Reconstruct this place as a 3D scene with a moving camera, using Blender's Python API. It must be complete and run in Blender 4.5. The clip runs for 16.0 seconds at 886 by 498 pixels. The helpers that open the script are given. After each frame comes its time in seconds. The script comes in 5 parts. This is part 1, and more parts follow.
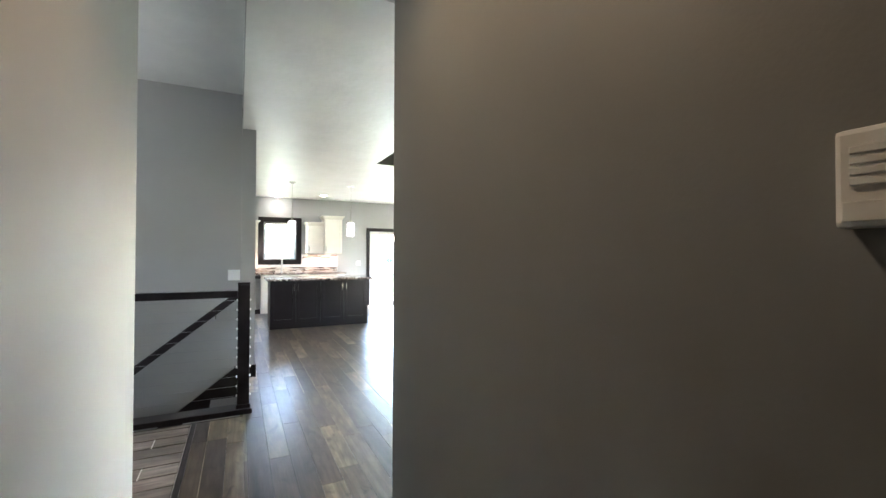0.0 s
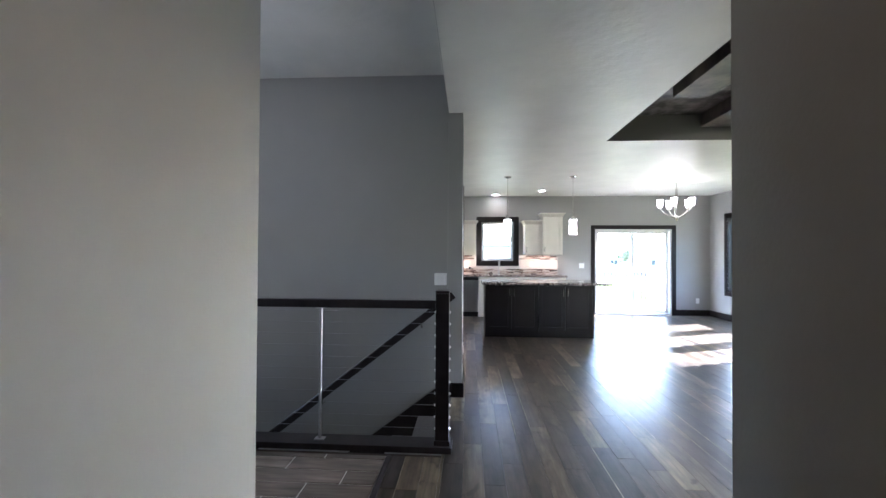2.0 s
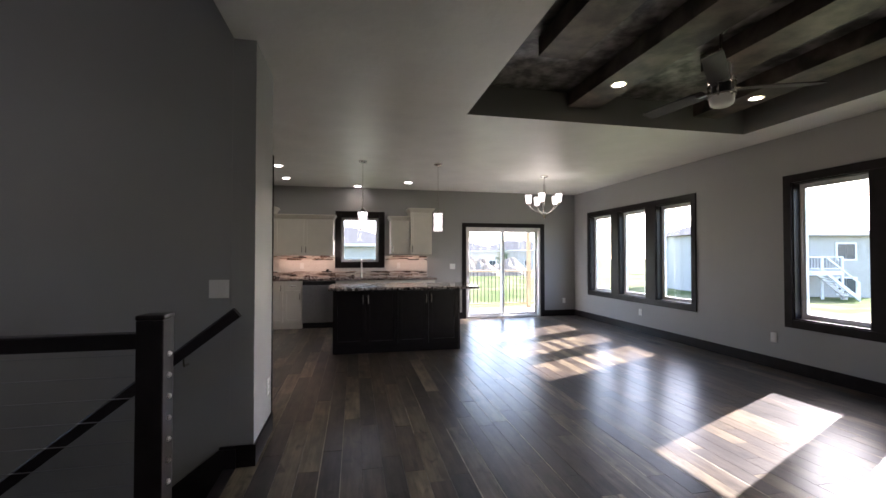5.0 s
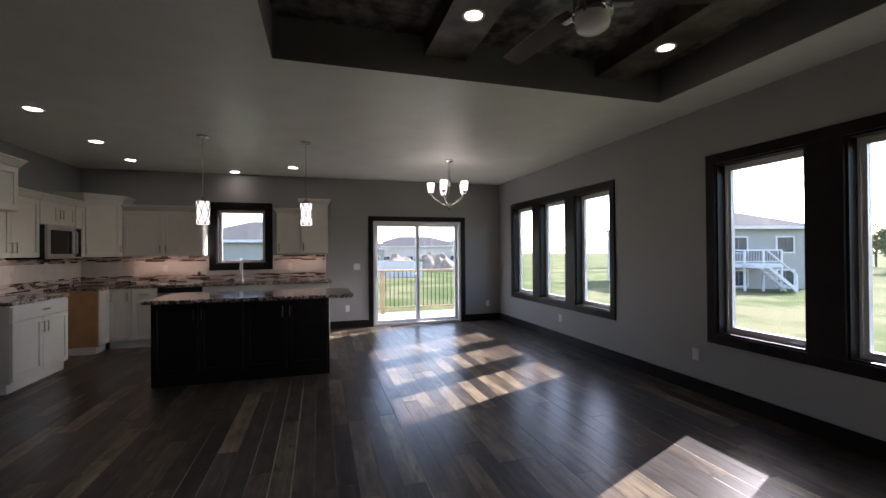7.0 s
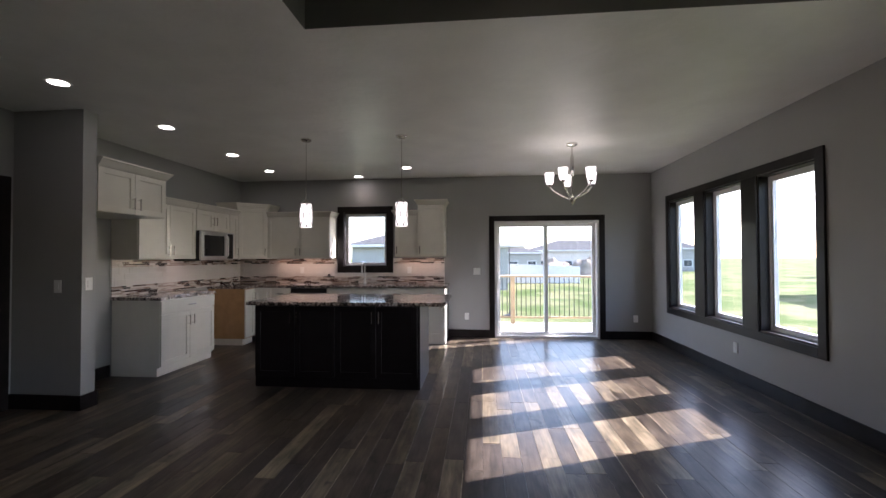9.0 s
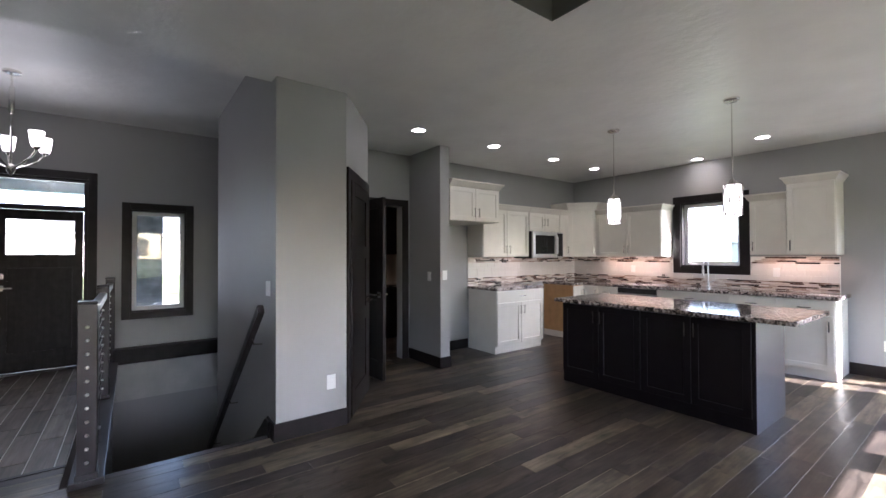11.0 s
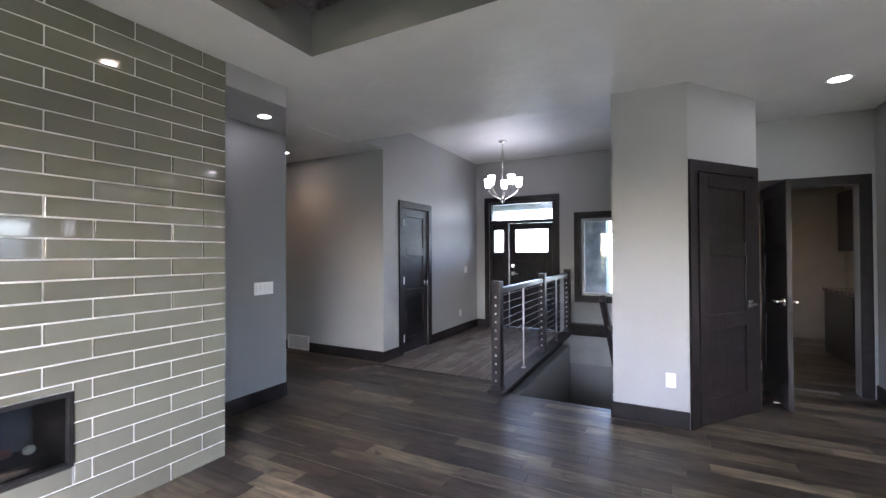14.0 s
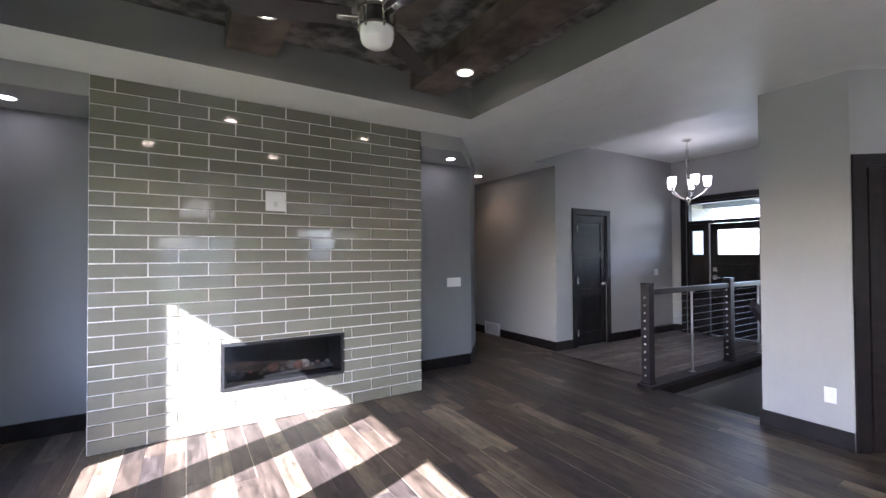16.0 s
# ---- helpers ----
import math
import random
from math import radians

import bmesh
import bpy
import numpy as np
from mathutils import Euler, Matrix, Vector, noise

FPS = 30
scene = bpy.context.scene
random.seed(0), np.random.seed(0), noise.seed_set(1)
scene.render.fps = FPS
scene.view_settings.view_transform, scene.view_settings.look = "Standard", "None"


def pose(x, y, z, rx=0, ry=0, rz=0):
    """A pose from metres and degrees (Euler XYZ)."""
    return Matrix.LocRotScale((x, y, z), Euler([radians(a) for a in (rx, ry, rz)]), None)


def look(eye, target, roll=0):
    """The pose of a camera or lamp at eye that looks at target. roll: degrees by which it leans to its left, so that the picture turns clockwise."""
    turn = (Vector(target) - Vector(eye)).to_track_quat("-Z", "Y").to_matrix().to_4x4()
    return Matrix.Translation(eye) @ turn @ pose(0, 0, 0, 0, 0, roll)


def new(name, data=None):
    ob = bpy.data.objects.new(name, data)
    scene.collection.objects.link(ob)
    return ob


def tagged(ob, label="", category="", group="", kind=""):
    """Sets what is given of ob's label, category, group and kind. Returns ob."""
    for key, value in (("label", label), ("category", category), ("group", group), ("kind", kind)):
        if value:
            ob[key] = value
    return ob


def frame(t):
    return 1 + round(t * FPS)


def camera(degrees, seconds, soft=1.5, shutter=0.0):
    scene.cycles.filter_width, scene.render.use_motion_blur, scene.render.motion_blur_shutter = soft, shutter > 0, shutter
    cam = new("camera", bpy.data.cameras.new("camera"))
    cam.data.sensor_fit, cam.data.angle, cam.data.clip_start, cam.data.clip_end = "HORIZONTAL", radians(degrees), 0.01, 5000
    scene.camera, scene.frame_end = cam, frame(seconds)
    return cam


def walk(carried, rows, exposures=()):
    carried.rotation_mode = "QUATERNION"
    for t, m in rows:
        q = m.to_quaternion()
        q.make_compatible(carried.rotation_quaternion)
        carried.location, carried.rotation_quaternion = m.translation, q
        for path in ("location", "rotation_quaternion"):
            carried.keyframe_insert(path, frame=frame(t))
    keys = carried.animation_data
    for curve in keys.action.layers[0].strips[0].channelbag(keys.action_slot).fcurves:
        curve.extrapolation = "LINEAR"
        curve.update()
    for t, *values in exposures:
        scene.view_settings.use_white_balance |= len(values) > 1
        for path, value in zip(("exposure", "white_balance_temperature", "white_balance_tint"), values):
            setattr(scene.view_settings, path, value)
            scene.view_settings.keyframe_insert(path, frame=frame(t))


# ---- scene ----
cam = camera(93.5, 16.0)
# seconds, eye x, y, z, yaw, pitch, roll
PATH = [
    (0, -0.058, -0.096, 1.360, -26.02, 0.77, 0.18),
    (0.5, 0.011, 0.180, 1.362, -14.95, 0.69, 0.15),
    (1, 0.093, 0.467, 1.365, -7.50, 0.70, 0.21),
    (1.5, 0.113, 0.742, 1.369, -2.25, 0.58, 0.26),
    (2, 0.161, 0.967, 1.370, 3.53, 0.74, 0.32),
    (2.5, 0.239, 1.170, 1.374, 6.57, 0.62, 0.43),
    (3, 0.290, 1.370, 1.374, 4.80, 0.63, 0.48),
    (3.5, 0.348, 1.468, 1.357, 2.01, 0.93, 0.38),
    (4, 0.437, 1.628, 1.347, -0.88, 0.90, 0.22),
    (4.5, 0.549, 1.880, 1.342, -6.19, 0.79, 0.27),
    (5, 0.733, 2.112, 1.336, -11.91, 1.04, 0.01),
    (7.5, 2.407, 3.242, 1.402, -16.52, 0.24, -0.44),
    (8, 2.600, 3.511, 1.390, -13.18, 0.52, -0.38),
    (8.5, 2.756, 3.654, 1.375, -4.86, 0.92, -0.41),
    (9, 2.858, 3.691, 1.379, 5.26, 1.04, -0.24),
    (9.5, 2.930, 3.747, 1.396, 16.58, 0.91, -0.21),
    (12, 3.596, 4.479, 1.379, 76.12, 0.67, -0.12),
    (12.5, 3.656, 4.659, 1.367, 86.33, 0.54, -0.16),
    (13, 3.747, 4.854, 1.371, 96.41, 0.67, -0.06),
    (13.5, 3.819, 5.106, 1.387, 107.11, 0.70, -0.20),
    (14, 3.910, 5.377, 1.393, 117.72, 0.62, -0.28),
    (14.5, 3.949, 5.642, 1.409, 126.06, 0.72, -0.37),
    (15, 3.988, 5.939, 1.412, 134.92, 0.74, -0.24),
    (15.5, 4.063, 6.220, 1.412, 143.07, 1.01, -0.23),
    (16, 4.171, 6.566, 1.421, 148.31, 0.86, -0.30),
]
WINDOW_POWER, LAMPS = 0.36, 0.37
# seconds, stops, kelvin, tint
EXPOSURES = [(0.0, 6.08, 5800, 10), (1.0, 5.68, 5450, 13), (2.0, 5.08, 5500, 16), (3.5, 4.55, 6050, 20), (5.0, 3.62, 6250, 22), (7.5, 2.60, 6150, 23),
             (8.5, 2.85, 6150, 23), (9.5, 3.38, 5950, 23), (12.0, 4.78, 5700, 22), (14.0, 5.02, 5560, 24), (16.0, 4.70, 5560, 26)]
walk(cam, [(t, pose(x, y, z, 90 + pitch, 0, yaw) @ pose(0, 0, 0, 0, 0, roll)) for t, x, y, z, yaw, pitch, roll in PATH],
     exposures=EXPOSURES)

# ---- world, sun and lamps ----
SUN_WAY = Vector((-1.0, -0.412, -0.70)).normalized()
world = bpy.data.worlds.new("sky")
scene.world = world
world.use_nodes = True
sky = world.node_tree.nodes.new("ShaderNodeTexSky")
sky.sky_type = "NISHITA"
sky.sun_disc = False
sky.sun_elevation = math.asin(-SUN_WAY.z)
sky.sun_rotation = math.atan2(-SUN_WAY.x, -SUN_WAY.y)
sky.air_density, sky.dust_density = 1.0, 1.5
world.node_tree.nodes["Background"].inputs["Strength"].default_value = 0.14
world.node_tree.links.new(sky.outputs[0], world.node_tree.nodes["Background"].inputs["Color"])
sun = new("sun", bpy.data.lights.new("sun", "SUN"))
sun.data.energy, sun.data.angle, sun.data.color = 3.7, radians(0.5), (1.0, 0.97, 0.92)
sun.matrix_world = look((12, 10, 14), Vector((12, 10, 14)) + SUN_WAY)


def area_lamp(name, m, w, h, power, colour=(1, 1, 1), spread=180):
    ob = new(name, bpy.data.lights.new(name, "AREA"))
    ob.data.shape, ob.data.size, ob.data.size_y = "RECTANGLE", w, h
    ob.data.energy, ob.data.color, ob.data.spread = power, colour, radians(spread)
    ob.matrix_world = m
    return ob


def point_lamp(name, at, power, colour, radius=0.04):
    ob = new(name, bpy.data.lights.new(name, "POINT"))
    ob.data.energy, ob.data.color, ob.data.shadow_soft_size = power, colour, radius
    ob.location = at
    return ob


def spot_lamp(name, at, power, colour):
    ob = new(name, bpy.data.lights.new(name, "SPOT"))
    ob.data.energy, ob.data.color, ob.data.shadow_soft_size = power, colour, 0.05
    ob.data.spot_size, ob.data.spot_blend = radians(125), 0.6
    ob.location = at
    return ob


C, FC = 2.745, 3.12
WARM = (1.0, 0.80, 0.58)
DAY = (0.93, 0.97, 1.0)
# daylight in the openings
area_lamp("slider_daylight", look((3.98, 10.98, 1.05), (3.98, 10, 0.6)), 1.75, 1.95, 0.75 * WINDOW_POWER, DAY, 145)
area_lamp("sink_window_daylight", look((0.83, 10.98, 1.72), (0.83, 10, 1.2)), 0.82, 0.9, 0.5 * WINDOW_POWER, DAY, 145)
area_lamp("entry_window_daylight", look((-3.67, 4.485, 1.3), (-2.5, 4.485, 1.25)), 0.6, 1.3, 0.42 * WINDOW_POWER, DAY, 145)
area_lamp("transom_daylight", look((-3.67, 3.15, 2.16), (-2.5, 3.15, 2.0)), 1.2, 0.3, 0.40 * WINDOW_POWER, DAY, 145)
area_lamp("door_glass_daylight", look((-3.67, 3.33, 1.62), (-2.5, 3.33, 1.5)), 0.6, 0.4, 0.32 * WINDOW_POWER, DAY, 145)
# under-cabinet strips
area_lamp("under_cabinet_glow", look((-0.22, 10.65, 1.345), (-0.22, 10.69, 0.9)), 1.0, 0.05, 0.5*LAMPS, (1.0, 0.66, 0.46))
area_lamp("under_cabinet_glow", look((1.84, 10.65, 1.37), (1.84, 10.69, 0.9)), 0.7, 0.05, 0.35*LAMPS, (1.0, 0.66, 0.46))
area_lamp("under_cabinet_glow", look((-1.30, 9.2, 1.325), (-1.34, 9.2, 0.9)), 0.05, 1.5, 0.4*LAMPS, (1.0, 0.72, 0.62))
# hall and chandelier bulbs
spot_lamp("hall_spot", (0.0, 0.94, C - 0.02), 1.25 * LAMPS, (1.0, 0.62, 0.30))
spot_lamp("sink_spot", (0.78, 10.6, C - 0.02), 0.5 * LAMPS, (1.0, 0.74, 0.45))
point_lamp("dining_bulbs", (3.96, 8.85, 2.42), 0.9 * LAMPS, (1.0, 0.9, 0.76), 0.2)
# added spot, source unseen, to brighten the passage
spot_lamp("passage_fill_spot", (-3.0, 6.55, 2.48), 1.0 * LAMPS, WARM)
point_lamp("foyer_bulbs", (-2.15, 3.20, 2.56), 0.62 * LAMPS, (1.0, 0.92, 0.86), 0.22)

# ---- materials ----
def mat(name, colour, rough=0.5, metal=0.0, vary=0.12, scale=6.0, bump=0.0, bump_scale=60.0, spec=0.5, coat=0.0, edge=(0.3, 0.7)):
    m = bpy.data.materials.new(name)
    m.use_nodes = True
    nt = m.node_tree
    b = nt.nodes["Principled BSDF"]
    b.inputs["Roughness"].default_value, b.inputs["Metallic"].default_value = rough, metal
    b.inputs["Specular IOR Level"].default_value = spec
    b.inputs["Coat Weight"].default_value = coat
    tc = nt.nodes.new("ShaderNodeTexCoord")
    n1 = nt.nodes.new("ShaderNodeTexNoise")
    n1.inputs["Scale"].default_value, n1.inputs["Detail"].default_value = scale, 6
    nt.links.new(tc.outputs["Object"], n1.inputs["Vector"])
    ramp = nt.nodes.new("ShaderNodeValToRGB")
    lo, hi = [c * (1 - vary) for c in colour], [min(1, c * (1 + vary)) for c in colour]
    ramp.color_ramp.elements[0].position, ramp.color_ramp.elements[0].color = edge[0], (*lo, 1)
    ramp.color_ramp.elements[1].position, ramp.color_ramp.elements[1].color = edge[1], (*hi, 1)
    nt.links.new(n1.outputs["Fac"], ramp.inputs["Fac"])
    nt.links.new(ramp.outputs["Color"], b.inputs["Base Color"])
    if bump:
        n2 = nt.nodes.new("ShaderNodeTexNoise")
        n2.inputs["Scale"].default_value, n2.inputs["Detail"].default_value = bump_scale, 4
        nt.links.new(tc.outputs["Object"], n2.inputs["Vector"])
        bn = nt.nodes.new("ShaderNodeBump")
        bn.inputs["Strength"].default_value, bn.inputs["Distance"].default_value = bump, 0.01
        nt.links.new(n2.outputs["Fac"], bn.inputs["Height"])
        nt.links.new(bn.outputs["Normal"], b.inputs["Normal"])
    return m


def glow(name, colour, strength):
    m = bpy.data.materials.new(name)
    m.use_nodes = True
    b = m.node_tree.nodes["Principled BSDF"]
    b.inputs["Base Color"].default_value = (0.8, 0.8, 0.8, 1)
    b.inputs["Emission Color"].default_value, b.inputs["Emission Strength"].default_value = (*colour, 1), strength
    return m


def glass(name, tint=(0.95, 0.97, 0.97), rough=0.0, gloss=0.04):
    m = bpy.data.materials.new(name)
    m.use_nodes = True
    nt = m.node_tree
    nt.nodes.remove(nt.nodes["Principled BSDF"])
    out = nt.nodes["Material Output"]
    tr, gl, mix = (nt.nodes.new(k) for k in ("ShaderNodeBsdfTransparent", "ShaderNodeBsdfGlossy", "ShaderNodeMixShader"))
    mix.inputs[0].default_value = gloss
    tr.inputs["Color"].default_value = (*tint, 1)
    gl.inputs["Roughness"].default_value = rough
    nt.links.new(tr.outputs[0], mix.inputs[1])
    nt.links.new(gl.outputs[0], mix.inputs[2])
    nt.links.new(mix.outputs[0], out.inputs[0])
    return m


def piece_wood(name, dark, mid, light, per_island, grain_axis="Y", rough=0.34, grain=1.0, spec=0.5, knots=False, patchy=1.0):
    """Planks that differ piece by piece, with grain along one axis."""
    m = bpy.data.materials.new(name)
    m.use_nodes = True
    nt = m.node_tree
    b = nt.nodes["Principled BSDF"]
    if per_island:
        rnd = nt.nodes.new("ShaderNodeNewGeometry").outputs["Random Per Island"]
    else:
        rnd = nt.nodes.new("ShaderNodeObjectInfo").outputs["Random"]
    tc = nt.nodes.new("ShaderNodeTexCoord")
    shift = nt.nodes.new("ShaderNodeVectorMath")
    shift.operation = "ADD"
    comb = nt.nodes.new("ShaderNodeCombineXYZ")
    mul = nt.nodes.new("ShaderNodeMath")
    mul.operation = "MULTIPLY"
    mul.inputs[1].default_value = 37.0
    nt.links.new(rnd, mul.inputs[0])
    nt.links.new(mul.outputs[0], comb.inputs[2])
    nt.links.new(tc.outputs["Object"], shift.inputs[0])
    nt.links.new(comb.outputs[0], shift.inputs[1])
    mp = nt.nodes.new("ShaderNodeMapping")
    mp.inputs["Scale"].default_value = {"Y": (38, 2.2, 38), "X": (2.2, 38, 38), "Z": (30, 30, 2.0)}[grain_axis]
    nt.links.new(shift.outputs[0], mp.inputs["Vector"])
    n1 = nt.nodes.new("ShaderNodeTexNoise")
    n1.inputs["Scale"].default_value, n1.inputs["Detail"].default_value, n1.inputs["Roughness"].default_value = 1.0, 8, 0.65
    nt.links.new(mp.outputs[0], n1.inputs["Vector"])
    mp2 = nt.nodes.new("ShaderNodeMapping")
    mp2.inputs["Scale"].default_value = (9, 2.6, 9) if grain_axis == "Y" else (2.6, 9, 9)
    nt.links.new(shift.outputs[0], mp2.inputs["Vector"])
    n3 = nt.nodes.new("ShaderNodeTexNoise")
    n3.inputs["Scale"].default_value, n3.inputs["Detail"].default_value = 1.6, 5
    nt.links.new(mp2.outputs[0], n3.inputs["Vector"])
    pick = nt.nodes.new("ShaderNodeValToRGB")
    els = pick.color_ramp.elements
    els[0].position, els[0].color = 0.0, (*dark, 1)
    els[1].position, els[1].color = 1.0, (*light, 1)
    els.new(0.55).color = (*mid, 1)
    nt.links.new(rnd, pick.inputs["Fac"])
    shade = nt.nodes.new("ShaderNodeMapRange")
    shade.inputs["From Min"].default_value, shade.inputs["From Max"].default_value = 0.3, 0.72
    shade.inputs["To Min"].default_value, shade.inputs["To Max"].default_value = 1 - 0.6 * grain, 1 + 0.5 * grain
    nt.links.new(n1.outputs["Fac"], shade.inputs["Value"])
    shade2 = nt.nodes.new("ShaderNodeMapRange")
    shade2.inputs["From Min"].default_value, shade2.inputs["From Max"].default_value = 0.3, 0.7
    shade2.inputs["To Min"].default_value, shade2.inputs["To Max"].default_value = 1 - 0.5 * grain * patchy, 1 + 0.4 * grain * patchy
    nt.links.new(n3.outputs["Fac"], shade2.inputs["Value"])
    both = nt.nodes.new("ShaderNodeMath")
    both.operation = "MULTIPLY"
    nt.links.new(shade.outputs[0], both.inputs[0])
    nt.links.new(shade2.outputs[0], both.inputs[1])
    if knots:
        mp3 = nt.nodes.new("ShaderNodeMapping")
        mp3.inputs["Scale"].default_value = (7, 3.2, 7)
        nt.links.new(shift.outputs[0], mp3.inputs["Vector"])
        n4 = nt.nodes.new("ShaderNodeTexNoise")
        n4.inputs["Scale"].default_value, n4.inputs["Detail"].default_value, n4.inputs["Distortion"].default_value = 1.7, 3, 0.8
        nt.links.new(mp3.outputs[0], n4.inputs["Vector"])
        dark_spot = nt.nodes.new("ShaderNodeMapRange")
        dark_spot.inputs["From Min"].default_value, dark_spot.inputs["From Max"].default_value = 0.60, 0.72
        dark_spot.inputs["To Min"].default_value, dark_spot.inputs["To Max"].default_value = 1.0, 0.42
        nt.links.new(n4.outputs["Fac"], dark_spot.inputs["Value"])
        spotted = nt.nodes.new("ShaderNodeMath")
        spotted.operation = "MULTIPLY"
        nt.links.new(both.outputs[0], spotted.inputs[0])
        nt.links.new(dark_spot.outputs[0], spotted.inputs[1])
        both = spotted
        els.new(0.86).color = (*[0.5 * (u + v) for u, v in zip(mid, light)], 1)
    mixc = nt.nodes.new("ShaderNodeVectorMath")
    mixc.operation = "SCALE"
    nt.links.new(pick.outputs["Color"], mixc.inputs[0])
    nt.links.new(both.outputs[0], mixc.inputs["Scale"])
    nt.links.new(mixc.outputs[0], b.inputs["Base Color"])
    b.inputs["Roughness"].default_value, b.inputs["Specular IOR Level"].default_value = rough, spec
    bn = nt.nodes.new("ShaderNodeBump")
    bn.inputs["Strength"].default_value, bn.inputs["Distance"].default_value = 0.25, 0.004
    nt.links.new(n1.outputs["Fac"], bn.inputs["Height"])
    nt.links.new(bn.outputs["Normal"], b.inputs["Normal"])
    return m


def granite(name):
    m = mat(name, (0.3, 0.27, 0.25), 0.09)
    nt = m.node_tree
    b = nt.nodes["Principled BSDF"]
    tc = [n for n in nt.nodes if n.type == "TEX_COORD"][0]
    v = nt.nodes.new("ShaderNodeTexVoronoi")
    v.inputs["Scale"].default_value = 55
    w = nt.nodes.new("ShaderNodeTexNoise")
    w.inputs["Scale"].default_value, w.inputs["Detail"].default_value, w.inputs["Distortion"].default_value = 9, 8, 2.5
    nt.links.new(tc.outputs["Object"], v.inputs["Vector"])
    nt.links.new(tc.outputs["Object"], w.inputs["Vector"])
    mx = nt.nodes.new("ShaderNodeMix")
    mx.data_type = "FLOAT"
    mx.inputs[0].default_value = 0.68
    nt.links.new(v.outputs["Distance"], mx.inputs[2])
    nt.links.new(w.outputs["Fac"], mx.inputs[3])
    r = nt.nodes.new("ShaderNodeValToRGB")
    els = r.color_ramp.elements
    els[0].position, els[0].color = 0.36, (0.012, 0.010, 0.011, 1)
    els[1].position, els[1].color = 0.66, (0.62, 0.56, 0.52, 1)
    els.new(0.46).color = (0.10, 0.085, 0.08, 1)
    els.new(0.54).color = (0.33, 0.27, 0.24, 1)
    nt.links.new(mx.outputs[0], r.inputs["Fac"])
    nt.links.new(r.outputs["Color"], b.inputs["Base Color"])
    return m


def picked(name, colours, rough, per_island, coat=0.0):
    """Small tiles: each takes one of several colours."""
    m = bpy.data.materials.new(name)
    m.use_nodes = True
    nt = m.node_tree
    b = nt.nodes["Principled BSDF"]
    src = nt.nodes.new("ShaderNodeNewGeometry").outputs["Random Per Island"] if per_island else nt.nodes.new("ShaderNodeObjectInfo").outputs["Random"]
    r = nt.nodes.new("ShaderNodeValToRGB")
    r.color_ramp.interpolation = "CONSTANT"
    els = r.color_ramp.elements
    els[0].color = (*colours[0], 1)
    els[1].position, els[1].color = 1 / len(colours), (*colours[1], 1)
    for i, c in enumerate(colours[2:], 2):
        els.new(i / len(colours)).color = (*c, 1)
    nt.links.new(src, r.inputs["Fac"])
    nt.links.new(r.outputs["Color"], b.inputs["Base Color"])
    b.inputs["Roughness"].default_value, b.inputs["Coat Weight"].default_value = rough, coat
    return m


PAINT = mat("grey_wall_paint", (0.31, 0.308, 0.302), 0.55, vary=0.03, scale=1.5, bump=0.06, bump_scale=140)
# as the wall grey, only darker; for the east hall wall and niches
DARKGREY = mat("darker_wall_grey", (0.175, 0.180, 0.182), 0.55, vary=0.03, scale=1.5, bump=0.06, bump_scale=140)
CEIL = mat("textured_ceiling_paint", (0.66, 0.66, 0.635), 0.42, vary=0.05, scale=3, bump=0.5, bump_scale=12)
ESP = piece_wood("espresso_wood", (0.010, 0.008, 0.008), (0.013, 0.010, 0.010), (0.017, 0.013, 0.012), False, "Z", 0.36, 0.8, 0.17)
TRIM = mat("espresso_trim", (0.014, 0.011, 0.011), 0.40, vary=0.25, scale=9, bump=0.05, spec=0.18)
STAIN = mat("charcoal_stained_wood", (0.020, 0.016, 0.017), 0.34, vary=0.4, scale=7, bump=0.06, spec=0.35)
BEAM = mat("dark_stained_beam", (0.085, 0.066, 0.055), 0.40, vary=0.7, scale=5, bump=0.15, edge=(0.36, 0.66))
MOTTLE = mat("mottled_plaster", (0.11, 0.105, 0.10), 0.36, vary=0.88, scale=8, bump=0.35, bump_scale=22, edge=(0.38, 0.64))
# tray sides: wall grey with the recess's shade put into the colour
TRAY_SHADED = mat("shaded_tray_grey", (0.15, 0.15, 0.142), 0.5, vary=0.05, scale=2, bump=0.05, bump_scale=140)
CABW = mat("ivory_cabinet_paint", (0.68, 0.65, 0.58), 0.34, vary=0.03)
ISL = mat("espresso_cabinet_lacquer", (0.010, 0.007, 0.008), 0.3, vary=0.3)
RAWPLY = mat("raw_maple_panel", (0.42, 0.25, 0.11), 0.6, vary=0.12, scale=8)
STEEL = mat("brushed_steel", (0.55, 0.55, 0.56), 0.28, 1.0, vary=0.06, scale=30)
CABLE = mat("dull_steel_cable", (0.30, 0.30, 0.31), 0.4, 1.0, vary=0.05)
CHROME = mat("satin_nickel", (0.62, 0.60, 0.57), 0.22, 1.0, vary=0.04)
DARKSTEEL = mat("darkened_steel", (0.16, 0.15, 0.14), 0.35, 1.0, vary=0.1)
WHITE_METAL = mat("pale_nickel", (0.80, 0.79, 0.77), 0.45, 1.0, vary=0.04)
BLACKGL = mat("black_glass", (0.006, 0.006, 0.007), 0.05, vary=0.1)
BLACK = mat("black_plastic", (0.012, 0.012, 0.012), 0.4)
WHITE = mat("white_plastic", (0.74, 0.74, 0.73), 0.35, vary=0.02)
VINYL = mat("white_vinyl_frame", (0.66, 0.66, 0.65), 0.35, vary=0.03)
GRANITE = granite("brown_black_granite")
GROUT = mat("pale_grout", (0.80, 0.79, 0.75), 0.8, vary=0.06, scale=20)
